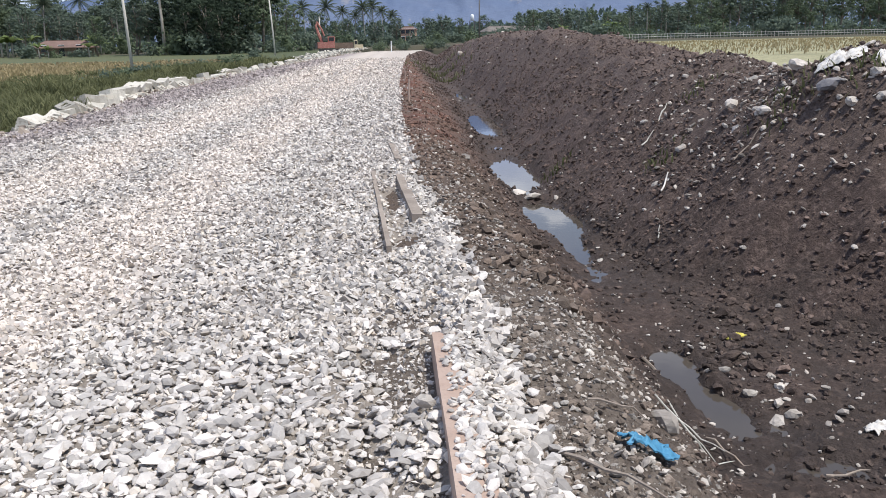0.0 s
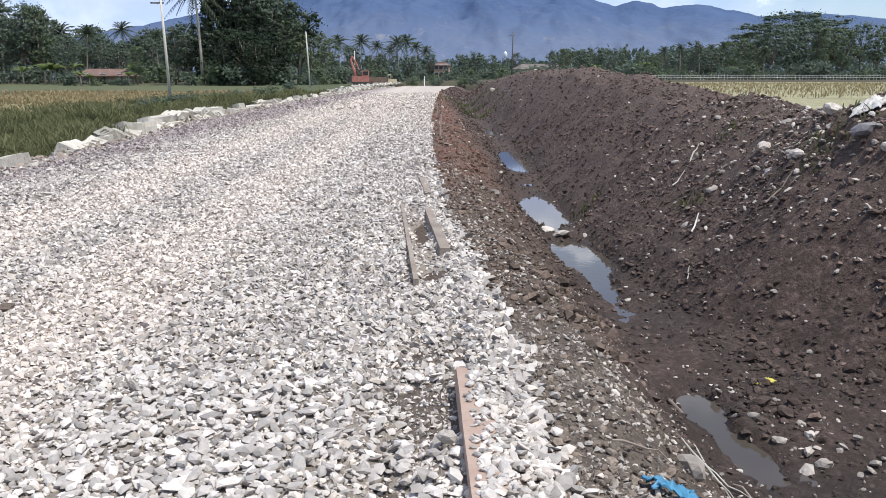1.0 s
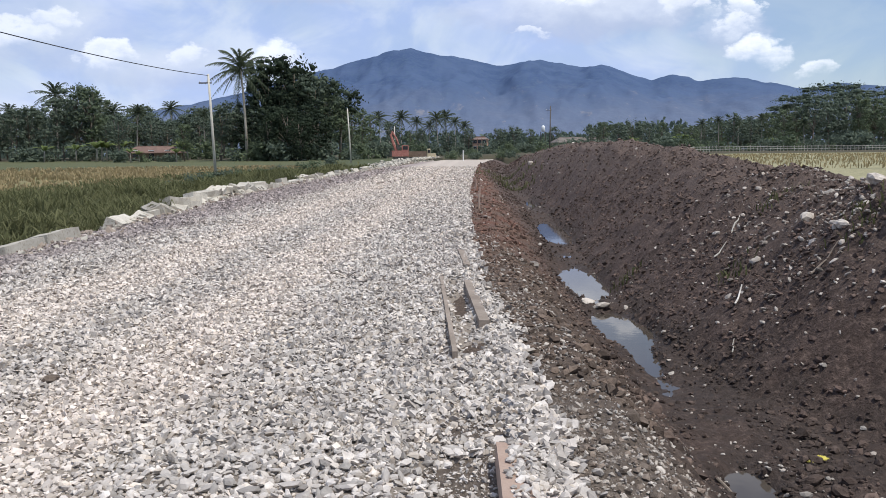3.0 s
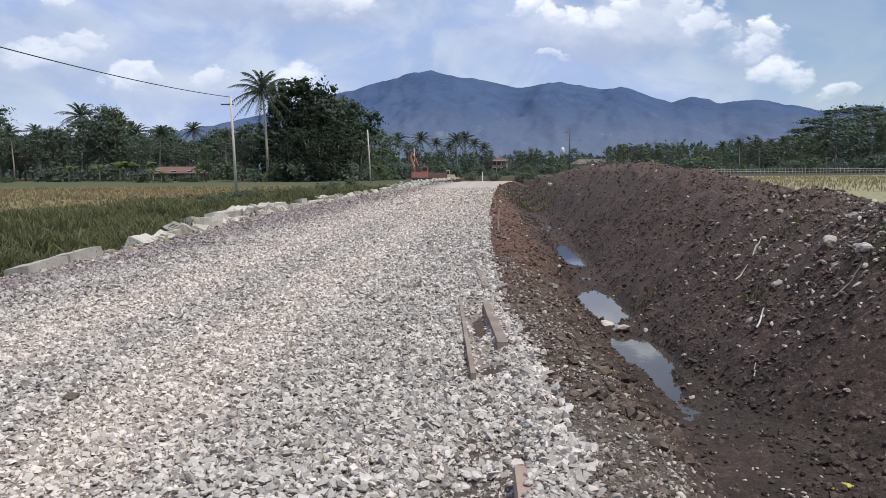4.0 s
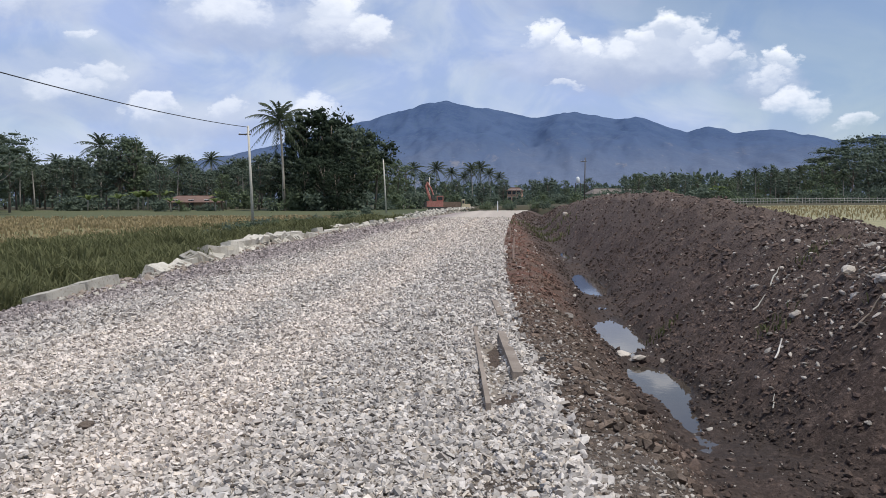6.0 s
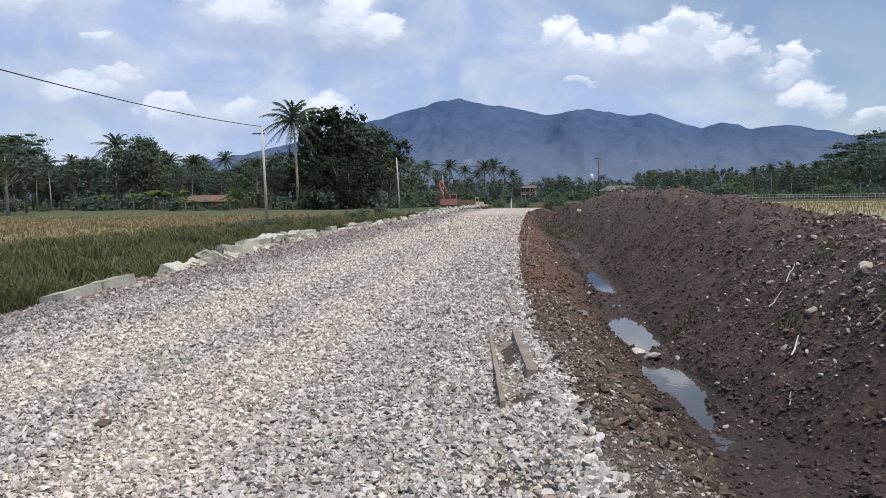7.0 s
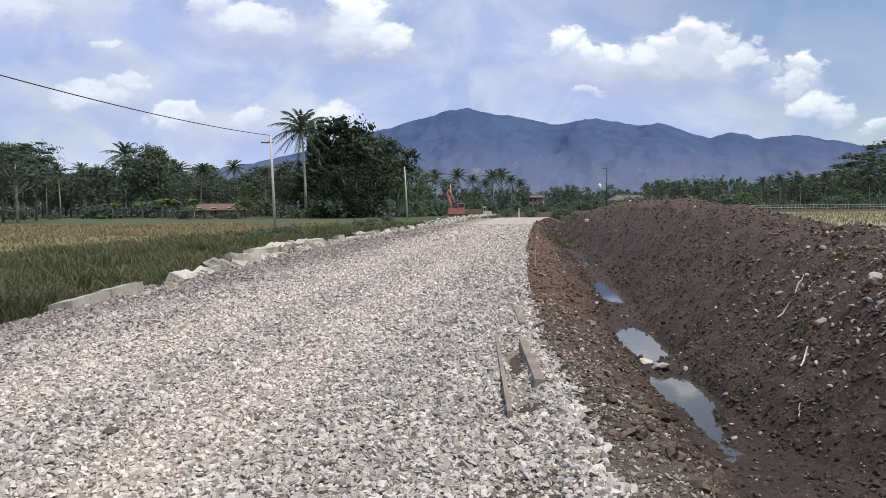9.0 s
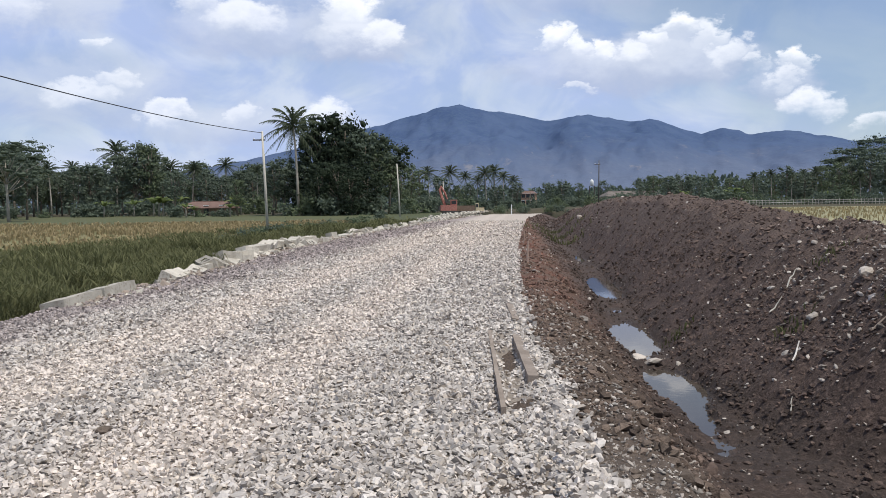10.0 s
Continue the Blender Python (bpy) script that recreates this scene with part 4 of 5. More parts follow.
def build_trees():
    r = TREE_RNG
    # the dark group with the tall palm
    plant("palm1", -14.9, 160, 20.6)
    for k, az, d, h in (("sparse", -12.6, 172, 18.5), ("sparse", -11.2, 176, 18.2), ("shady", -13.6, 178, 16), ("shady", -11.9, 166, 13.5), ("a", -10.3, 170, 16.2), ("sparse", -9.6, 174, 16),
                        ("shady", -12.8, 160, 10.5), ("shady", -10.9, 160, 10), ("a", -15.8, 172, 11), ("e", -16.6, 168, 10.5), ("b", -9.3, 168, 12), ("c", -14.4, 170, 11), ("sparse", -13.4, 170, 19.3), ("sparse", -12.0, 168, 19.0), ("shady", -12.3, 156, 9.0), ("shady", -11.3, 154, 7.5), ("shady", -13.4, 158, 8.0), ("shady", -10.4, 160, 9.5), ("shady", -12.6, 166, 13.5), ("shady", -14.7, 170, 9.0), ("sparse", -8.8, 170, 14.5)):
        plant(k, az, d, h)
    # the long wood behind the paddies
    line = ((-36, 4.2), (-33, 4.2), (-30, 3.0), (-28.2, 3.35), (-26.4, 3.7), (-24.6, 3.8), (-22.8, 3.3), (-20.5, 3.1), (-18.4, 3.0), (-16.5, 3.2))
    az = -37.0
    kinds = "abcdeabce"
    while az < -16.0:
        el = float(np.interp(az, [p[0] for p in line], [p[1] for p in line])) * r.uniform(.66, 1.06)
        d = r.uniform(196, 225)
        plant(r.choice(kinds), az, d, d * math.tan(radians(el)) + 0.7)
        plant(r.choice("abce"), az + .4, d + 22, (d + 22) * math.tan(radians(el * .96)) + 0.7)
        az += r.uniform(.7, 1.05)
    for k, a, d, el in (("palm2", -26.4, 205, 4.75), ("palm1", -23.0, 205, 3.5), ("palm3", -19.6, 220, 3.5), ("palm2", -30.2, 200, 3.3), ("palm3", -17.6, 200, 3.2), ("e", -25.2, 198, 4.2), ("d", -24.4, 197, 4.3), ("a", -31.6, 170, 3.6), ("e", -33.4, 160, 4.0), ("palm3", -28.9, 215, 3.2), ("palm1", -24.2, 210, 3.8), ("flat", -32.6, 150, 4.7), ("flat", -35.5, 158, 4.6), ("palm3", -31.0, 205, 3.0), ("palm2", -21.8, 214, 3.2)):
        plant(k, a, d, d * math.tan(radians(el)) + 0.8)
    az = -37.0
    while az < -8.0:
        if -22.3 < az < -19.1:
            az = -19.0
        plant(r.choice(("bush", "bush2", "bush3")), az, r.uniform(183, 192) if az < -16 else r.uniform(154, 162), r.uniform(1.3, 4.0))
        az += r.uniform(1.1, 2.4)
    for a in (-24.2, -23.6, -23.9, -25.4, -22.6, -19.1, -18.7, -27.2):
        plant(r.choice(("banana", "banana2")), a, r.uniform(178, 184), r.uniform(4.2, 6.4))
    for k, a, d, h in (("banana", -22.2, 160, 3.6), ("banana2", -21.7, 161, 3.0), ("bush2", -21.4, 162, 1.3), ("bush", -20.4, 163, 1.0), ("banana", -19.4, 161, 3.4), ("bush3", -19.7, 163, 1.5), ("bush", -22.8, 165, 2.2), ("d", -18.9, 166, 7.0), ("e", -22.9, 172, 9.0)):
        plant(k, a, d, h)
    for k, a, d, h in (("bush2", -17.6, 58, .75), ("bush", -16.6, 62, .85), ("bush2", -15.6, 64, .8), ("bush3", -18.4, 55, .7), ("bush2", -14.2, 70, .8), ("bush", -12.8, 78, .8), ("bush2", -11.4, 88, .9), ("bush3", -19.6, 46, .6), ("bush2", -10.4, 98, 1.0), ("bush", -9.4, 112, 1.1)):
        plant(k, a, d, h)
    # beyond the road's end
    for k, a, d, el in (("d", -8.7, 180, 3.5), ("b", -8.0, 185, 2.9), ("d", -7.3, 190, 3.0), ("b", -6.7, 200, 2.6), ("a", -5.2, 215, 2.0), ("palm2", -6.0, 230, 2.95), ("palm3", -5.4, 235, 2.3), ("palm1", -4.6, 240, 2.85),
                        ("palm3", -3.6, 260, 2.6), ("palm1", -2.1, 235, 2.85), ("palm2", -1.5, 240, 3.0), ("palm3", -.9, 236, 2.5), ("palm2", -2.7, 245, 2.3), ("palm1", -.3, 250, 2.2),
                        ("a", -3.2, 250, 1.6)):
        plant(k, a, d, d * math.tan(radians(el)) + 0.6)
    for k, a, d, el in (("c", -1.4, 232, 1.5), ("a", 0.0, 235, 1.5), ("b", -4.0, 240, 1.5), ("a", 2.0, 225, 1.5), ("c", 3.0, 222, 1.6), ("b", 4.2, 225, 1.35), ("e", 5.8, 230, 1.5),
                        ("bush3", 1.3, 210, .55), ("bush2", 2.6, 205, .5), ("bush", 3.8, 200, .5), ("bush2", 4.9, 205, .6), ("bush", 6.2, 205, .5), ("bush2", 7.4, 208, .6), ("bush3", -2.6, 205, .6), ("bush", -.6, 205, .5), ("bush2", -7.6, 165, .9), ("bush", -6.2, 172, .9), ("bush3", -5.0, 185, .8), ("bush2", -3.6, 200, .7)):
        plant(k, a, d, d * math.tan(radians(el)) + 0.6)
    for a in (6.2, 6.6, 7.0, 7.4, 7.8):
        plant(r.choice(("bush", "bush3")), a, r.uniform(194, 200), r.uniform(2.0, 3.0))
    for k in range(26):
        plant(r.choice(("bush", "bush2", "bush3")), r.uniform(-1.5, 8.5), r.uniform(158, 196), r.uniform(.7, 1.7))
    # the wood behind the fence
    line = ((8, 1.9), (9.2, 2.0), (11.4, 2.2), (13.5, 1.85), (16.4, 2.1), (18.5, 2.3), (20.5, 3.0), (22.8, 3.6), (27, 3.4), (34, 3.2))
    az = 8.2
    while az < 34.0:
        el = float(np.interp(az, [p[0] for p in line], [p[1] for p in line])) * r.uniform(.82, 1.02)
        d = r.uniform(205, 235) / math.cos(radians(az))
        plant(r.choice("abdebc"), az, d, d * math.tan(radians(el)) + 0.1)
        plant(r.choice(("bush", "bush2", "bush3")), az + .2, r.uniform(190, 200) / math.cos(radians(az + .2)), r.uniform(1.4, 4.0))
        if r.random() < .5:
            plant(r.choice("abce"), az + .5, d + 25, (d + 25) * math.tan(radians(el * .9)))
        az += r.uniform(.75, 1.1)
    for k, a, d, el in (("palm3", 16.4, 210, 2.25), ("palm2", 15.3, 214, 2.0), ("palm1", 19.0, 215, 2.3), ("palm3", 17.6, 205, 2.0), ("palm2", 18.4, 220, 2.2), ("flat", 21.0, 235, 3.35), ("flat", 22.9, 240, 3.8), ("flat", 24.6, 238, 3.7), ("flat", 20.2, 240, 2.7),
                        ("banana", 14.0, 196, 1.55), ("banana2", 14.3, 197, 1.3), ("banana", 13.7, 198, 1.3), ("banana2", 11.0, 198, 1.2), ("palm2", 9.4, 215, 1.8), ("palm1", 21.5, 205, 1.9), ("banana", 19.6, 196, 1.0)):
        d /= math.cos(radians(a))
        plant(k, a, d, d * math.tan(radians(el)) + 0.4)


def build_far_woods():
    rng = np.random.RandomState(21)
    n = 32000
    az = rng.uniform(-48, 50, n)
    d = rng.uniform(285, 330, n)
    top = 7.5 + 3.5 * vnoise(az * 1.7, d * 0 + 2) + 2.0 * vnoise(az * 7, d * .02)
    top = np.where(az < -14, top * 1.3, top)
    top = np.where((az > -9) & (az < 8), top * .72, top)
    z = 0.4 + top * rng.rand(n) ** 1.5
    c = np.stack([d * np.sin(np.radians(az)), d * np.cos(np.radians(az)), z], -1)
    v, f = leaf_quads(c, rng.uniform(1.0, 2.4, n), rng, aspect=.7)
    mesh_object("far_woods", v, f, M_FAR, label="distant green woods behind the fields", category="woods", kind="stuff")


build_trees()
build_far_woods()


# ---- fields and verge ----
def blades(name, material, px, py, pz, height, width, rng, lean=0.5, arch=0.0, **tags):
    """Tapering blades in three joints; arch: how far the tips bow over and hang."""
    n = len(px)
    a = rng.uniform(0, 2 * np.pi, n)
    face = a + rng.uniform(-.6, .6, n) + np.pi / 2
    d = np.stack([np.cos(a), np.sin(a), 0 * a], -1) * (rng.rand(n) * lean * height)[:, None]
    s = np.stack([np.cos(face), np.sin(face), 0 * a], -1) * width[:, None] * .5
    b = np.stack([px, py, pz], -1)
    up = np.array([0, 0, 1]) * height[:, None]
    bow = (rng.rand(n) * arch)[:, None]
    mid = b + d * .3 + up * .6
    high = b + d * .75 + up * (.92 - .12 * bow)
    tip = b + d * (1.15 + .4 * bow) + up * (1.02 - .62 * bow)
    v = np.stack([b - s, b + s, mid + s * .85, mid - s * .85, high + s * .6, high - s * .6, tip], 1).reshape(-1, 3)
    i = 7 * np.arange(n)[:, None]
    quads = np.concatenate([i, i + 1, i + 2, i + 3, i + 3, i + 2, i + 4, i + 5], 1).reshape(-1, 4).tolist()
    tris = np.concatenate([i + 5, i + 4, i + 6], 1).tolist()
    return mesh_object(name, v, quads + tris, material, **tags)


def build_grass():
    rng = np.random.RandomState(31)
    n = 7600
    y = 9 + 75 * rng.rand(n) ** 1.6
    w = np.abs(rng.normal(0, .6, n)) * 12.0
    x = x_left(y) - .4 - w
    keep = (x > -.8 * y - 1.5)
    x, y, w = x[keep], y[keep], w[keep]
    tall = (.2 + .85 * vnoise(x * .7, y * .45) ** 1.2) * np.clip(1.15 - w / 22, .3, 1.0)
    k = 11
    X = np.repeat(x, k) + rng.normal(0, .17, len(x) * k)
    Y = np.repeat(y, k) + rng.normal(0, .2, len(x) * k)
    keep = X < x_left(Y) - .25
    X, Y = X[keep], Y[keep]
    H = np.repeat(tall, k)[keep] * rng.uniform(.55, 1.25, len(X))
    W = (.012 + .0008 * Y) * rng.uniform(.7, 1.7, len(X))
    blades("verge_grass", M_GRASS, X, Y, z_field(X, Y) - .02, H, W, rng, 1.1, 1.0, label="rank green weeds beside the kerb blocks", category="grass", kind="stuff")
    # dry stubble on the field beyond the bank
    n = 7000
    y = 48 + 120 * rng.rand(n) ** .9
    x = 13 + (.55 * y + 4) * rng.rand(n)
    blades("paddy_stubble", M_STRAW, x, y, z_field(x, y) - .02, rng.uniform(.12, .4, n), (.03 + .0006 * y) * rng.uniform(.7, 1.6, n), rng, 1.0, label="bleached stubble on the field beyond the bank", category="stubble", kind="stuff")
    # stubble in rows
    n = 7500
    y = 40 + 66 * rng.rand(n) ** .9
    x = x_left(y) - 8 - 80 * rng.rand(n) ** 1.1
    keep = (x > -.8 * y - 2) & (rng.rand(n) < np.clip((-x - 10) / 14, 0, 1) * np.clip(2.2 * vnoise(x * .16, y * .1) - .25, .08, 1))
    x, y = np.round(x[keep] / .5) * .5, y[keep]
    k = 6
    X, Y = np.repeat(x, k) + rng.normal(0, .1, len(x) * k), np.repeat(y, k) + rng.normal(0, .1, len(x) * k)
    blades("paddy_stubble", M_STRAW, X, Y, z_field(X, Y) - .02, rng.uniform(.12, .4, len(X)), (.03 + .0010 * Y) * rng.uniform(.7, 1.5, len(X)), rng, .8, label="dry straw-coloured stubble of harvested rice", category="stubble", kind="stuff")
    # weeds on the bank
    X, Y = [], []
    for cx, cy, r0, m in ((4.4, 9.3, .22, 90), (4.9, 8.6, .16, 60), (2.75, 14.6, .16, 50), (3.5, 11.0, .14, 40), (4.6, 12.6, .18, 50), (2.9, 52, .8, 120), (3.2, 62, 1.0, 160), (3.4, 75, 1.4, 200)):
        X.append(cx + rng.normal(0, r0, m))
        Y.append(cy + rng.normal(0, r0, m))
    X, Y = np.concatenate(X), np.concatenate(Y)
    big = np.where(Y > 40, 2.5, 1)
    blades("bank_weeds", M_GRASS, X, Y, z_soil(X, Y) - .01, rng.uniform(.05, .14, len(X)) * big, rng.uniform(.012, .03, len(X)) * big, rng, 1.0, label="small green weeds rooted in the dug bank", category="weeds", kind="stuff")


build_grass()


# ---- voxel blocks: boxes with recesses ----
def cells(xs, ys, zs, missing=()):
    """A block cut into cells along the given planes, without the missing cells."""
    bm = bmesh.new()
    nx, ny, nz = len(xs) - 1, len(ys) - 1, len(zs) - 1
    full = {(i, j, k) for i in range(nx) for j in range(ny) for k in range(nz)} - set(missing)
    vert = {}

    def v(i, j, k):
        if (i, j, k) not in vert:
            vert[i, j, k] = bm.verts.new((xs[i], ys[j], zs[k]))
        return vert[i, j, k]

    for (i, j, k) in full:
        for d, q in (((-1, 0, 0), ((0, 0, 0), (0, 0, 1), (0, 1, 1), (0, 1, 0))), ((1, 0, 0), ((1, 0, 0), (1, 1, 0), (1, 1, 1), (1, 0, 1))), ((0, -1, 0), ((0, 0, 0), (1, 0, 0), (1, 0, 1), (0, 0, 1))),
                     ((0, 1, 0), ((0, 1, 0), (0, 1, 1), (1, 1, 1), (1, 1, 0))), ((0, 0, -1), ((0, 0, 0), (0, 1, 0), (1, 1, 0), (1, 0, 0))), ((0, 0, 1), ((0, 0, 1), (1, 0, 1), (1, 1, 1), (0, 1, 1)))):
            if (i + d[0], j + d[1], k + d[2]) not in full:
                bm.faces.new([v(i + a, j + b, k + c) for a, b, c in q])
    return bm


def worn(bm, amount, seed, bevel=0.012):
    """Chipped, uneven edges."""
    edges = [e for e in bm.edges if len(e.link_faces) == 2 and e.calc_face_angle(0) > 0.6]
    bmesh.ops.bevel(bm, geom=edges, offset=bevel, segments=1, affect="EDGES")
    for q in bm.verts:
        n = noise.noise_vector(q.co * 5 + Vector((seed * 7.1, seed, 0)))
        q.co += Vector(n) * amount
    return bm


def kerb_mesh(seed):
    """A hollow concrete block: two or three pockets in its upper face, some ends broken off."""
    pockets = ((1, 1, 1), (1, 3, 1)) if seed % 3 == 0 else ((1, 1, 1), (1, 3, 1), (1, 5, 1)) if seed % 3 == 1 else ()
    bm = cells((-.19, -.08, .09, .19), (-.6, -.47, -.27, -.1, .1, .27, .47, .6), (-.16, -.02, .17), pockets)
    rng = random.Random(seed)
    broken = rng.uniform(.62, 1.1)
    for q in bm.verts:
        if q.co.y > .4:
            q.co.y -= (.6 - broken * .55) * (.5 + .5 * rng.random()) * (1 if q.co.z > 0 else .55)
    worn(bm, 0.024, seed, 0.016)
    me = bpy.data.meshes.new("kerb_block")
    bm.to_mesh(me)
    bm.free()
    me.materials.append(M_CONCRETE)
    return me


def kerb_block(me, m, scale, label):
    ob = new("kerb_block", me)
    ob.matrix_basis = m
    ob.scale = scale
    return tagged(ob, label=label, category="kerb block", group="kerb blocks")


def build_kerbs():
    rng = random.Random(8)
    meshes = [kerb_mesh(s) for s in range(9)]
    y = 13.05
    while y < 150:
        gap = 15.0 < y < 18.3
        pile = 18.3 <= y < 35
        x = float(x_left(np.array(y))) - .02
        slope = math.degrees(math.atan2(float(x_left(np.array(y + .6)) - x_left(np.array(y - .6))), 1.2))
        if y <= 15.0:
            kerb_block(meshes[2], pose(x, y, -.03 + rng.uniform(-.03, .02), 1, -10, -slope), (1, 1.2, 1), "half-buried pale concrete kerb block beside the gravel")
        elif not gap:
            lean = rng.uniform(18, 42) if pile and rng.random() < .6 else rng.uniform(-10, 14)
            kerb_block(rng.choice(meshes), pose(x + rng.uniform(-.16, .12), y, rng.uniform(-.09, .0), rng.uniform(-7, 7), lean, -slope + rng.uniform(-14, 14)), (1, rng.uniform(.8, 1.15), rng.uniform(.8, 1.1)), "loose pale concrete kerb block at the road's edge")
            if rng.random() < (.75 if pile else .4) and y < 90:
                kerb_block(rng.choice(meshes), pose(x - .2, y + rng.uniform(.1, .5), .1 + rng.uniform(0, .08), rng.uniform(-10, 10), rng.uniform(-35, 45), -slope + rng.uniform(-40, 40)), (.9, rng.uniform(.6, 1.0), .85), "concrete kerb block stacked askew on others")
            if 26 < y < 33:
                kerb_block(meshes[5], pose(x - .1, y, .24, rng.uniform(-8, 8), rng.uniform(-15, 25), -slope + rng.uniform(-20, 20)), (.95, 1.1, .6), "concrete slab lying across the heaped blocks")
        y += rng.uniform(1.0, 1.35) if y > 15 else 1.5


def build_kerb_rubble():
    """Chips of broken block and lumps of soil in a low line under the blocks."""
    rng = np.random.RandomState(43)
    n = 1700
    y = 12.5 + 110 * rng.rand(n) ** 1.5
    x = x_left(y) + rng.normal(.02, .24, n)
    size = rng.uniform(.03, .13, n) * rng.uniform(.5, 1, n) * (1 + y / 60)
    pale = rng.rand(n) < .3
    z = np.maximum(z_bed(x, y), z_field(x, y)) + size * .15 + .05 * np.exp(-((x - x_left(y)) / .2) ** 2)
    heap_of("rubble", M_CONCRETE, x[pale], y[pale], z[pale], size[pale], rng, .7, kind="stuff", label="chips of broken concrete under the kerb blocks", category="rubble")
    heap_of("gravel", M_GREYWOOD, x[~pale], y[~pale], z[~pale], size[~pale], rng, .7, octa=True, kind="stuff", label="dusty brown lumps under the kerb blocks", category="rubble")


build_kerb_rubble()
build_kerbs()


# ---- boards and stakes ----
def plank(a, b, width, thick, z, material, label, tilt=0.0, seed=0):
    L = math.hypot(b[0] - a[0], b[1] - a[1])
    n = max(2, int(L / .35))
    bm = cells((-width / 2, width / 2), [L * i / n - L / 2 for i in range(n + 1)], (-thick, 0))
    worn(bm, 0.006, seed, 0.006)
    ob = part("plank", bm, material, None)
    ob.matrix_basis = pose((a[0] + b[0]) / 2, (a[1] + b[1]) / 2, z, 0, tilt, math.degrees(math.atan2(a[0] - b[0], b[1] - a[1])))
    return tagged(ob, label=label, category="plank", group="formwork boards")


plank((.235, 1.2), (.205, 4.1), .15, .16, .03, M_FORM, "reddish formwork beam half buried in the gravel", 2, 1)
plank((.13, 7.25), (.05, 8.5), .095, .15, .025, M_GREYWOOD, "dusty tan formwork board set on edge", 3, 2)
plank((.045, 8.52), (-.02, 9.6), .09, .15, .02, M_GREYWOOD, "dusty tan formwork board set on edge", 5, 3)
plank((-.03, 11.0), (-.13, 12.7), .10, .15, .02, M_GREYWOOD, "tilted dusty formwork board beside the ditch", 12, 4)
plank((-.11, 6.1), (-.345, 9.95), .038, .06, .02, M_GREYWOOD, "thin weathered timber strip lying on gravel", 0, 5)


def stake(x, y, z, h, r, lean, material, name, label, category):
    v, f = tube([(0, 0, -.25), (lean * .5, 0, h * .5), (lean, 0, h)], [r, r * .95, r * .85], 8)
    ob = mesh_object(name, v, f, material, label=label, category=category)
    ob.location = (x, y, z)
    return ob


stake(.27, 24, -.1, .6, .03, .04, M_FORM, "survey_stake", "short reddish wooden stake at the gravel's edge", "stake")
stake(.32, 37, -.1, .5, .035, -.03, M_FORM, "survey_stake", "short reddish wooden stake at the gravel's edge", "stake")
stake(-1.0, 148, -.1, 1.95, .09, 0, M_WHITE, "marker_post", "white marker post at the road's far end", "post")


# ---- utility poles and wire ----
def utility_pole(x, y, h, lean, material, label, arm=True, r=.13):
    root = tagged(new("utility_pole"), label=label, category="utility pole", group="roadside poles")
    z = float(z_field(np.array(x), np.array(y)))
    root.location = (x, y, z)
    v, f = tube([(0, 0, -.5), (lean * .5, 0, h * .5), (lean, 0, h)], [r, r * .85, r * .65], 10)
    mesh_object("shaft", v, f, material, parent=root, smooth=True)
    if arm:
        part("crossarm", worn(cells([lean - .8, lean, lean + .25], [-.05, .05], [h - .75, h - .65]), .004, 1, .008), M_DARKPOLE, root, "dark steel bracket")
        for dx in (-.7, -.1):
            v, f = tube([(lean + dx, 0, h - .66), (lean + dx, 0, h - .6), (lean + dx, 0, h - .52)], [.03, .055, .03], 8)
            mesh_object("insulator", v, f, M_WHITE, parent=root, smooth=True)
    return root


utility_pole(-20.75, 68, 8.35, -.3, M_POLE, "slim pale concrete power pole in the weeds")
utility_pole(-17.9, 127, 8.2, -.4, M_POLE, "slim pale pole leaning beside the road", arm=False)
utility_pole(-16.7, 190, 6.9, -.1, M_POLE, "slim pale pole near the parked machine", arm=False)
utility_pole(14.4, 150, 9.0, .1, M_DARKPOLE, "dark wooden pole behind the soil bank", r=.12)
utility_pole(-21.0, 8, 8.4, 0, M_POLE, "slim pale concrete power pole in the weeds")


def power_line(a, b, sag, r=.026):
    t = np.linspace(0, 1, 41)
    p = np.asarray(a)[None] * (1 - t)[:, None] + np.asarray(b)[None] * t[:, None]
    p[:, 2] -= 4 * sag * t * (1 - t)
    v, f = tube(p, [r] * len(t), 6)
    return mesh_object("power_line", v, f, M_CABLE, smooth=True, label="black overhead cable sagging between poles", category="cable")


power_line((-21.0, 8, 7.8), (-21.05, 68, 7.86), .77)


# ---- fence, houses, machine ----
def build_fence():
    root = tagged(new("bamboo_fence"), label="low bleached bamboo fence along the far field bank", category="fence")
    root.location = (0, 182, 0)
    v, f = tube([(0, 0, -.3), (.01, 0, .5), (0, 0, 1.15)], [.055, .05, .045], 6)
    first = None
    rng = random.Random(2)
    x = 20.0
    while x < 108:
        z = float(z_field(np.array(x), np.array(182.0)))
        if first is None:
            first = mesh_object("post", v, f, M_BAMBOO, parent=root)
            ob = first
        else:
            ob = new("post", first.data)
            ob.parent = root
        ob.matrix_basis = pose(x, rng.uniform(-.05, .05), z, 0, rng.uniform(-3, 3), 0) @ Matrix.Diagonal((1, 1, rng.uniform(.88, 1.1), 1))
        x += rng.uniform(.6, .85)
    for hz in (.45, .95):
        pts = [(xx, 0, float(z_field(np.array(xx), np.array(182.0))) + hz) for xx in np.linspace(19.8, 108, 46)]
        v, f = tube(pts, [.045] * 46, 5)
        mesh_object("rail", v, f, M_BAMBOO, parent=root)


build_fence()


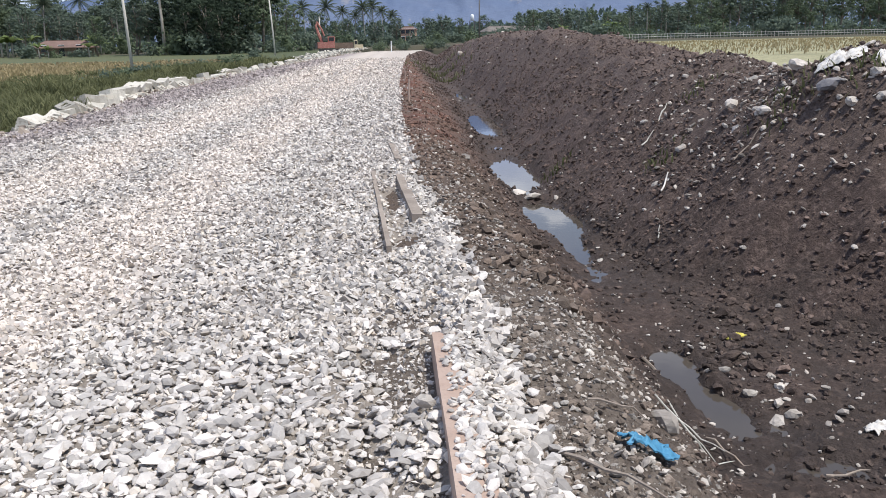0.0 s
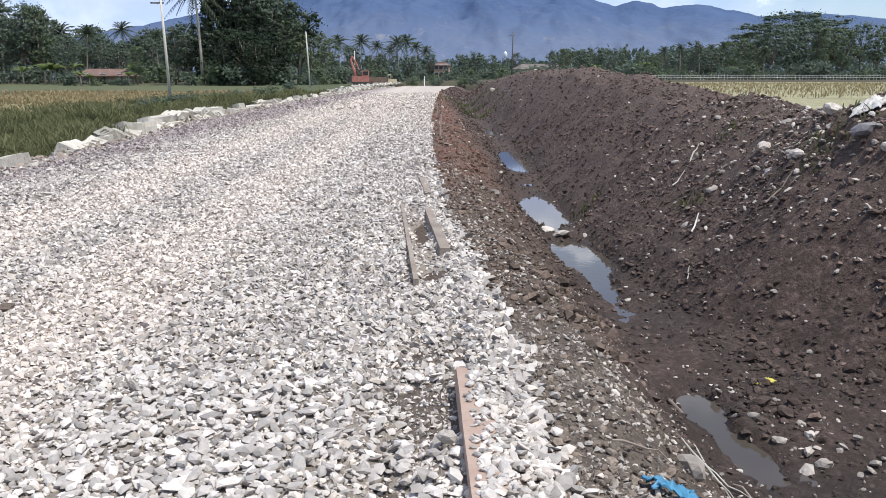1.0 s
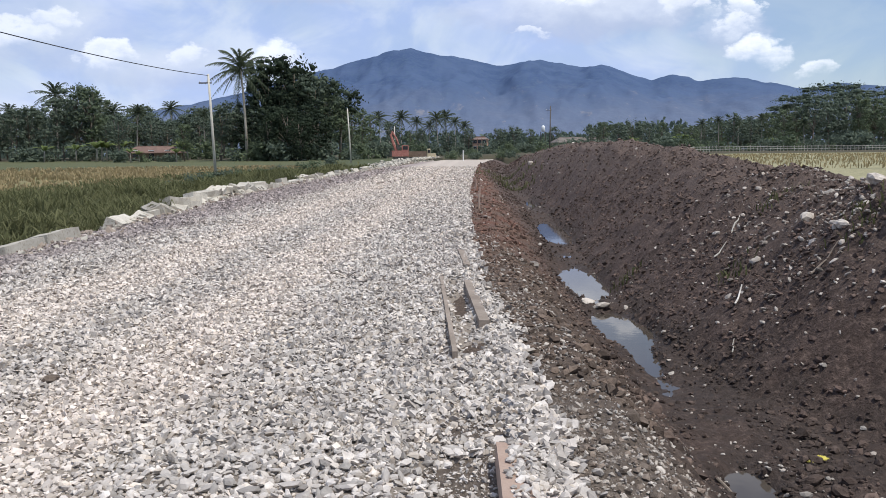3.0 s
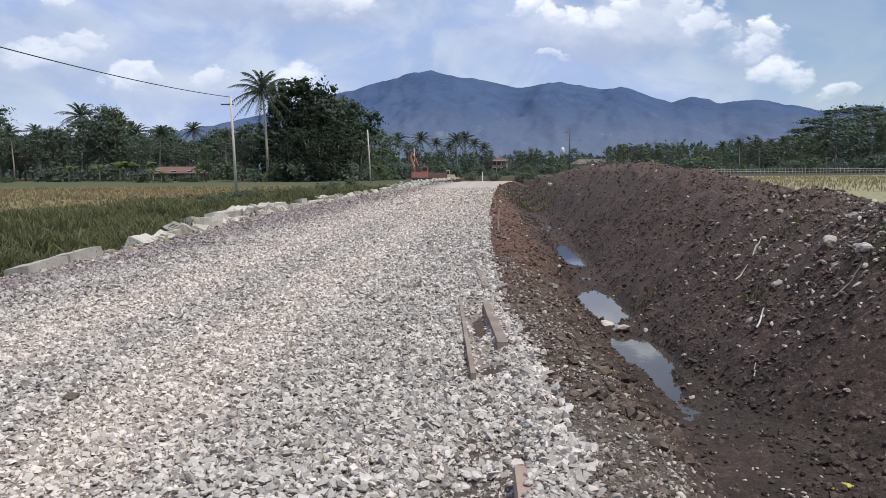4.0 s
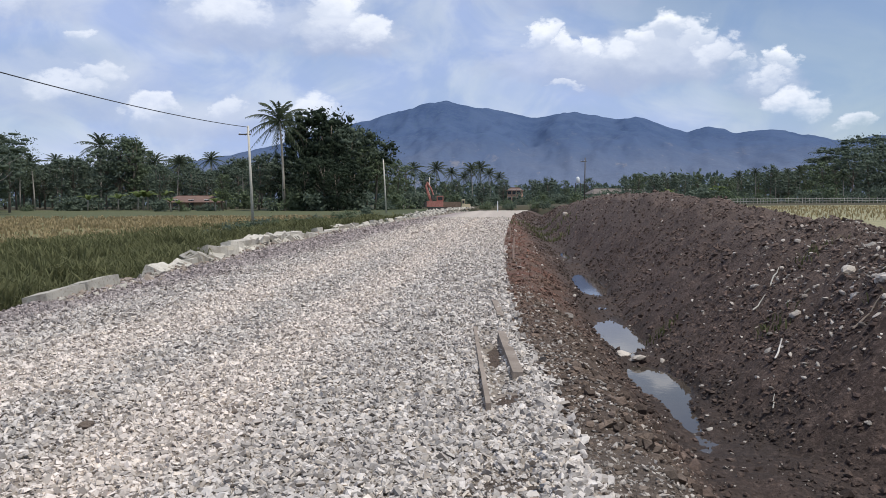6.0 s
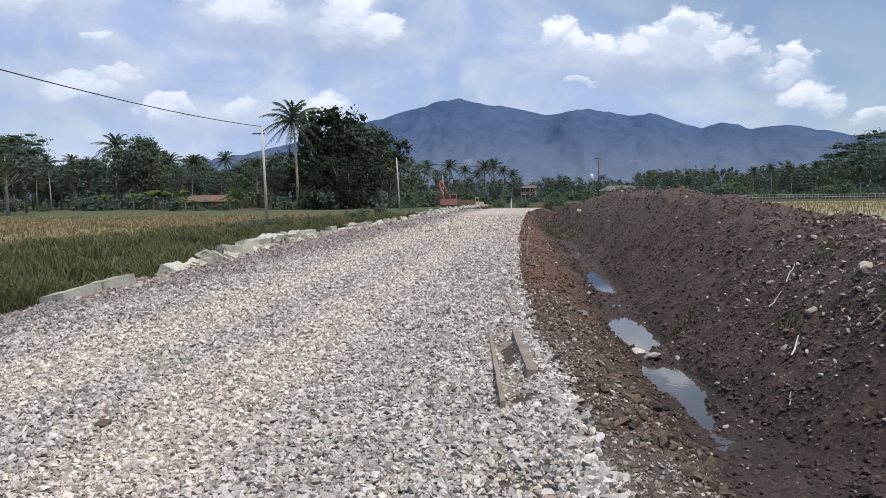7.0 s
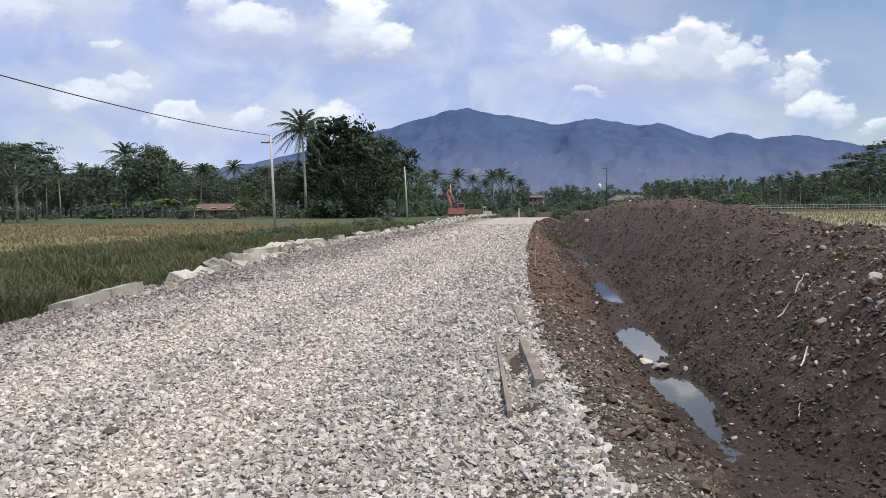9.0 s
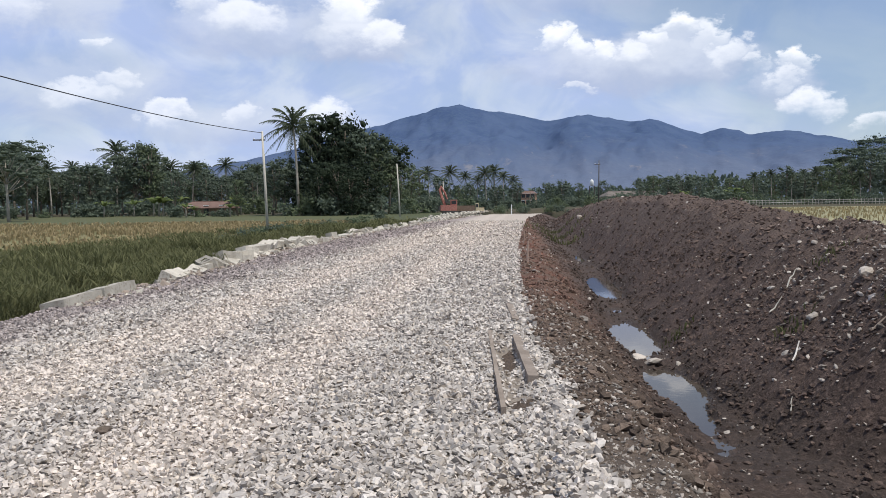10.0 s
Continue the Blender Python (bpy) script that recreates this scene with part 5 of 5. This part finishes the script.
def house(x, y, w, d, h, roof_h, yaw, wall_mat, roof_mat, label, floors=1, over=.6):
    root = tagged(new("house"), label=label, category="house")
    z = float(z_field(np.array(x), np.array(y))) - .1
    root.matrix_basis = pose(x, y, z, 0, 0, yaw)
    t = .2
    for nm, xs, ys in (("wall", (-w / 2, w / 2), (-d / 2, -d / 2 + t)), ("wall", (-w / 2, w / 2), (d / 2 - t, d / 2)), ("wall", (-w / 2, -w / 2 + t), (-d / 2 + t, d / 2 - t)), ("wall", (w / 2 - t, w / 2), (-d / 2 + t, d / 2 - t))):
        part(nm, cells(xs, ys, (0, h)), wall_mat, root)
    for fl in range(floors):
        zz = fl * h / floors
        for i in range(3):
            cx = -w / 2 + w * (i + .5) / 3
            win = part("window" if i != 1 or fl else "door", cells((cx - .5, cx + .5), (-d / 2 - .03, -d / 2 + .05), (zz + (.9 if i != 1 or fl else .05), zz + 2.1)), M_DARKGLASS, root)
            part("frame", cells((cx - .58, cx + .58), (-d / 2 - .06, -d / 2 - .03), (zz + 2.1, zz + 2.2)), M_WHITE, win)
    bm = bmesh.new()
    a, b = w / 2 + over, d / 2 + over
    low = [bm.verts.new(p) for p in ((-a, -b, h - .15), (a, -b, h - .15), (a, b, h - .15), (-a, b, h - .15))]
    lift = [bm.verts.new(p) for p in ((-a, -b, h), (a, -b, h), (a, b, h), (-a, b, h))]
    r1, r2 = bm.verts.new((-a + b * .5, 0, h + roof_h)), bm.verts.new((a - b * .5, 0, h + roof_h))
    bm.faces.new(low[::-1])
    for i in range(4):
        bm.faces.new((low[i], low[(i + 1) % 4], lift[(i + 1) % 4], lift[i]))
    bm.faces.new((lift[0], lift[1], r2, r1))
    bm.faces.new((lift[2], lift[3], r1, r2))
    bm.faces.new((lift[1], lift[2], r2))
    bm.faces.new((lift[3], lift[0], r1))
    roof = part("roof", bm, roof_mat, root)
    part("ridge", cells((-a + b * .5, a - b * .5), (-.12, .12), (h + roof_h - .08, h + roof_h + .08)), roof_mat, roof)
    return root


house(-63.6, 168.4, 9.6, 6, 1.7, 1.3, 6, M_DARKWALL, M_ROOF, "low village house with reddish tiled roof by the wood")
house(3.3, 236, 3.9, 4, 4.0, .8, -8, M_BRICKWALL, M_ROOF, "two-storey raw orange brick house among trees", floors=2, over=.3)
house(26, 212, 9, 6, 2.6, 1.3, 10, M_PLASTER, M_GREYROOF, "low house with weathered grey roof behind the bank")
house(33, 218, 7, 6, 2.6, 1.2, -6, M_PLASTER, M_GREYROOF, "low house with weathered grey roof behind the bank")


def water_tank(x, y, h):
    root = tagged(new("water_tank"), label="white rounded water tank on a steel stand", category="water tank")
    root.location = (x, y, float(z_field(np.array(x), np.array(y))))
    for sx in (-.6, .6):
        for sy in (-.6, .6):
            part("leg", cells((sx - .06, sx + .06), (sy - .06, sy + .06), (-.2, h - 1.6)), M_DARKPOLE, root)
    v, f = tube([(0, 0, h - 1.6), (0, 0, h - 1.5), (0, 0, h - .5), (0, 0, h - .2), (0, 0, h)], [.35, .46, .46, .35, .1], 16)
    mesh_object("tank", v, f, M_WHITE, parent=root, smooth=True)


water_tank(18.7, 212, 6.8)


def excavator(x, y, yaw):
    root = tagged(new("excavator"), label="parked orange-red excavator with cream boom on the road's edge", category="excavator")
    root.matrix_basis = pose(x, y, 0.0, 0, 0, yaw)
    for sy in (-1, 1):
        bm = cells([-1.6, -1.2, 1.2, 1.6], [sy * 1.0 - .28, sy * 1.0 + .28], [-.05, .25, .75])
        for q in bm.verts:
            if abs(q.co.x) > 1.5 and q.co.z < .3:
                q.co.x *= .85
        tr = part("track", worn(bm, .01, 3, .08), M_STEEL, root, "dark steel crawler track")
        for wx in (-1.2, -.6, 0, .6, 1.2):
            v, f = tube([(wx, sy * 1.0 - sy * .02 + sy * .28, .35), (wx, sy * 1.0 + sy * .34, .35)], [.22, .2], 10)
            mesh_object("roller", v, f, M_STEEL, parent=tr)
    part("body", worn(cells([-1.8, -.4, 1.2], [-1.15, 1.15], [.85, 1.3, 1.9]), .015, 4, .08), M_ORANGE, root)
    part("counterweight", worn(cells([-2.15, -1.82], [-1.1, 1.1], [.9, 1.75]), .01, 5, .08), M_STEEL, root)
    cab = part("cab", worn(cells([.1, 1.3], [.15, 1.1], [1.91, 2.85]), .01, 6, .06), M_ORANGE, root)
    part("windscreen", cells((1.31, 1.33), (.25, 1.0), (2.0, 2.7)), M_DARKGLASS, cab)
    part("side_window", cells((.25, 1.15), (.12, .14), (2.05, 2.7)), M_DARKGLASS, cab)
    v, f = tube([(-.9, -.4, 1.7), (-1.5, -.4, 3.2), (-1.9, -.4, 4.6), (-1.6, -.4, 5.4)], [.24, .26, .2, .14], 6)
    mesh_object("boom", v, f, M_ORANGE, parent=root)
    v, f = tube([(-1.7, -.4, 5.3), (-.9, -.4, 4.0), (-.5, -.4, 2.9)], [.18, .16, .12], 6)
    mesh_object("stick", v, f, M_ORANGE, parent=root)
    part("bucket", worn(cells([-.9, -.5, -.1], [-.8, 0], [2.2, 2.55, 3.0], [(1, 0, 1)]), .02, 7, .03), M_STEEL, root)


def site_truck(x, y, yaw):
    """A small site truck: chassis, dark load bed, cream cab and wheels."""
    root = tagged(new("site_truck"), label="small parked site truck with a cream cab and brown load bed", category="truck")
    root.matrix_basis = pose(x, y, 0.0, 0, 0, yaw)
    part("chassis", worn(cells([-2.6, 2.4], [-.45, .45], [.5, .72]), .005, 2, .02), M_STEEL, root)
    part("load_bed", worn(cells([-2.7, -2.6, .7, .8], [-.95, -.85, .85, .95], [.74, .84, 1.75], [(1, 1, 1)]), .01, 3, .02), M_DARKWALL, root)
    cab = part("cab", worn(cells([.95, 1.5, 2.5], [-.9, .9], [.62, 1.35, 2.2], [(1, 0, 1)]), .01, 4, .08), M_CREAM, root)
    part("windscreen", cells((1.53, 1.56), (-.75, .75), (1.45, 2.05)), M_DARKGLASS, cab)
    part("side_window", cells((1.02, 1.42), (-.935, -.915), (1.45, 2.0)), M_DARKGLASS, cab)
    for wx in (-1.7, 1.8):
        for sy in (-1, 1):
            v, f = tube([(wx, sy * .66, .4), (wx, sy * .7, .4), (wx, sy * .88, .4), (wx, sy * .92, .4)], [.34, .4, .4, .34], 16)
            tyre = mesh_object("wheel", v, f, M_STEEL, parent=root)
            v, f = tube([(wx, sy * .92, .4), (wx, sy * .94, .4)], [.2, .18], 10)
            mesh_object("rim", v, f, M_CREAM, parent=tyre)


site_truck(-8.6, 154, 5)
excavator(-12.2, 152, 8)

# ---- loose things ----
def boulder(x, y, z, size, seed, material, label, squash=.7, name="stone"):
    bm = bmesh.new()
    bmesh.ops.create_icosphere(bm, subdivisions=2, radius=.5)
    for q in bm.verts:
        n = noise.noise(q.co * 2.6 + Vector((seed * 3.3, seed, 1))) * .4 + noise.noise(q.co * 5 + Vector((seed, 2, 5))) * .25
        q.co = q.co * (1 + n)
        q.co.x = round(q.co.x * 7) / 7 * .35 + q.co.x * .65
        q.co.y = round(q.co.y * 7) / 7 * .35 + q.co.y * .65
        q.co.z *= squash
    ob = part(name, bm, material, None)
    ob.matrix_basis = pose(x, y, z, seed * 11 % 20, seed * 17 % 25, seed * 47) @ Matrix.Diagonal((size * 1.25, size * .85, size, 1))
    return tagged(ob, label=label, category="stone", group="large stones in the soil")


def on_soil(x, y):
    return float(z_soil(np.array([x]), np.array([y]))[0])


for x, y, size, m, label, sq in ((4.56, 8.73, .25, M_ROCK, "smooth dark grey boulder on the soil bank", .6), (4.9, 8.43, .19, M_PALE, "long pale stone on the soil bank", .5), (4.6, 8.34, .13, M_PALE, "rounded pale stone on the soil bank", .8),
                                 (4.77, 8.08, .13, M_PALE, "rounded pale stone on the soil bank", .75), (3.73, 10.9, .13, M_PALE, "small pale stone on the bank's slope", .8), (4.31, 10.73, .2, M_PALE, "angular pale stone on the bank", .8), (1.1, 14.32, .2, M_PALE, "flat white stone above the ditch", .5),
                                 (2.39, 5.32, .09, M_PALE, "white pebble at the puddle's edge", .7), (2.56, 5.0, .1, M_PALE, "white pebble in the ditch mud", .7), (2.62, 5.35, .08, M_PALE, "white pebble in the ditch mud", .7), (2.5, 5.95, .13, M_CLOD, "large soil clod in the ditch", .7), (2.62, 5.75, .12, M_CLOD, "large soil clod in the ditch", .7),
                                 (1.26, 3.76, .16, M_PALE, "pale stone on the shoulder's soil", .8), (1.9, 13.3, .26, M_PALE, "flat wet stone in the ditch water", .45), (2.08, 13.0, .22, M_PALE, "flat wet stone in the ditch water", .45), (4.79, 65.3, .5, M_PALE, "white stone block on the far bank", .7),
                                 (4.75, 9.9, .2, M_PALE, "pale stone near the crest", .7), (4.2, 9.5, .17, M_PALE, "pale stone near the crest", .7), (4.05, 9.9, .14, M_ROCK, "grey stone on the slope", .7), (4.85, 11.4, .22, M_PALE, "pale stone near the crest", .6), (1.5, 6.6, .14, M_CLOD, "large soil clod on the shoulder", .7), (1.2, 7.4, .15, M_CLOD, "large soil clod on the shoulder", .7),
                                 (1.0, 5.9, .14, M_CLOD, "large soil clod on the shoulder", .7), (-2.8, 5.35, .11, M_CLOD, "brown soil clod lying on the gravel", .6), (.07, 3.3, .07, M_PALE, "tan stone against the formwork beam", .8)):
    z = on_soil(x, y) if x > float(x_right(np.array(y))) else 0.0
    boulder(x, y, z + size * sq * .22, size, int(x * 37 + y * 11) % 23, m, label, sq)


def crumpled(name, x, y, length, width, material, label, category, seed, yaw=0.0, rise=.08):
    """A crumpled sheet of plastic or cloth lying on the ground."""
    nu, nv = 22, 14
    U, V = np.meshgrid(np.linspace(-.5, .5, nu), np.linspace(-.5, .5, nv), indexing="ij")
    edge = 1 + .6 * fbm(U * 4 + seed, V * 4, 4, .6)
    X, Y = U * length * edge, V * width * edge
    c, s = math.cos(radians(yaw)), math.sin(radians(yaw))
    wx, wy = x + X * c - Y * s, y + X * s + Y * c
    Z = z_soil(wx, wy) + .005 + rise * (.45 + .9 * np.abs(fbm(U * 9 + seed, V * 7 + 2, 4, .65)) * (1 - 2.4 * (U ** 2 + V ** 2)))
    v = np.stack([wx, wy, Z], -1).reshape(-1, 3)
    f = grid_faces(nu, nv)
    low = v - (0, 0, .006)
    return mesh_object(name, np.concatenate([v, low]), f.tolist() + (f[:, ::-1] + len(v)).tolist(), material, smooth=True, label=label, category=category)


crumpled("plastic_bag", 1.0, 3.17, .23, .1, M_BLUE, "crumpled blue plastic bag on the soil shoulder", "plastic bag", 6, 14, .09)
crumpled("plastic_wrapper", 2.73, 6.43, .17, .07, M_YELLOW, "torn yellow plastic wrapper in the ditch", "wrapper", 5, 25, .05)
crumpled("sack", 4.88, 9.15, .42, .34, M_SACK, "dirty white sack draped over the bank's crest", "sack", 7, -35, .1)
crumpled("sack", 5.2, 8.8, .25, .2, M_SACK, "dirty white sack scrap on the bank's crest", "sack", 9, 10, .1)
crumpled("plastic_scrap", 2.95, 4.7, .2, .1, M_SACK, "muddy white plastic scrap in the ditch", "plastic scrap", 11, 40, .03)


def twig(x, y, length, yaw, seed, material, r=.012, tilt=0.1):
    rng = random.Random(seed)
    pts = []
    for i in range(6):
        t = i / 5 - .5
        px, py = x + math.cos(radians(yaw)) * t * length, y + math.sin(radians(yaw)) * t * length + rng.uniform(-.02, .02)
        pts.append((px, py, on_soil(px, py) + .02 + rng.uniform(0, .03) + max(0, t) * tilt * length))
    v, f = tube(pts, [r, r * 1.1, r, r * .9, r * .7, r * .4], 6)
    return mesh_object("stick", v, f, material, label="broken dry stick lying on the dug soil", category="stick", group="dry sticks")


for k, (x, y, L, yaw, m, r) in enumerate(((3.25, 10.02, .4, 60, M_SACK, .011), (4.07, 12.93, .5, 50, M_BAMBOO, .013), (1.75, 4.6, .4, -50, M_BAMBOO, .005), (1.9, 4.45, .35, -60, M_GREYWOOD, .006), (.76, 2.76, .55, -50, M_GREYWOOD, .008), (1.5, 4.1, .35, -35, M_BAMBOO, .005),
                                         (1.75, 4.3, .3, 20, M_BAMBOO, .005), (1.95, 5.75, .4, -30, M_GREYWOOD, .012), (3.6, 12.0, .3, 40, M_BAMBOO, .01), (2.9, 9.1, .25, 70, M_BAMBOO, .008), (3.9, 9.2, .35, 20, M_GREYWOOD, .01), (.95, 3.5, .3, 15, M_GREYWOOD, .006), (2.5, 4.2, .3, 10, M_GREYWOOD, .008))):
    twig(x, y, L, yaw, k, m, r)


def build_debris():
    """Broken kerbs and spoil piled beside the machine."""
    rng = np.random.RandomState(41)
    n = 300
    y = rng.uniform(92, 165, n)
    x = x_left(y) - rng.uniform(-.3, 3.0, n)
    s = rng.uniform(.12, .55, n)
    heap_of("rubble", M_CONCRETE, x, y, z_field(x, y) + .25 + s * .3, s, rng, .7, kind="stuff", label="broken pale concrete and rubble by the machine", category="rubble")


build_debris()


build_clods()
build_gravel()

# ---- the nearest stones of the road, one by one ----
def build_near_stones():
    rng = np.random.RandomState(51)
    kinds = []
    for k in range(10):
        me = bpy.data.meshes.new("stone")
        v = ICO * (1 + rng.uniform(-.38, .3, (12, 1))) * (rng.uniform(1, 1.4), rng.uniform(.65, 1), rng.uniform(.35, .6)) * .52
        me.from_pydata(v.tolist(), [], ICO_F.tolist())
        me.materials.append(M_GRAVEL)
        kinds.append(me)
    for k in range(300):
        y = rng.uniform(2.3, 4.3)
        x = rng.uniform(-1.5, float(x_right(np.array(y))) - .02)
        if .12 < x < .26:
            x -= .3
        s = rng.uniform(.045, .085)
        ob = new("stone", kinds[k % 10])
        ob.parent = road
        z = float(z_bed(np.array([x]), np.array([y]))[0])
        ob.matrix_basis = pose(x, y, z + s * .32, rng.uniform(-15, 15), rng.uniform(-15, 15), rng.uniform(0, 360)) @ Matrix.Scale(s, 4)


build_near_stones()
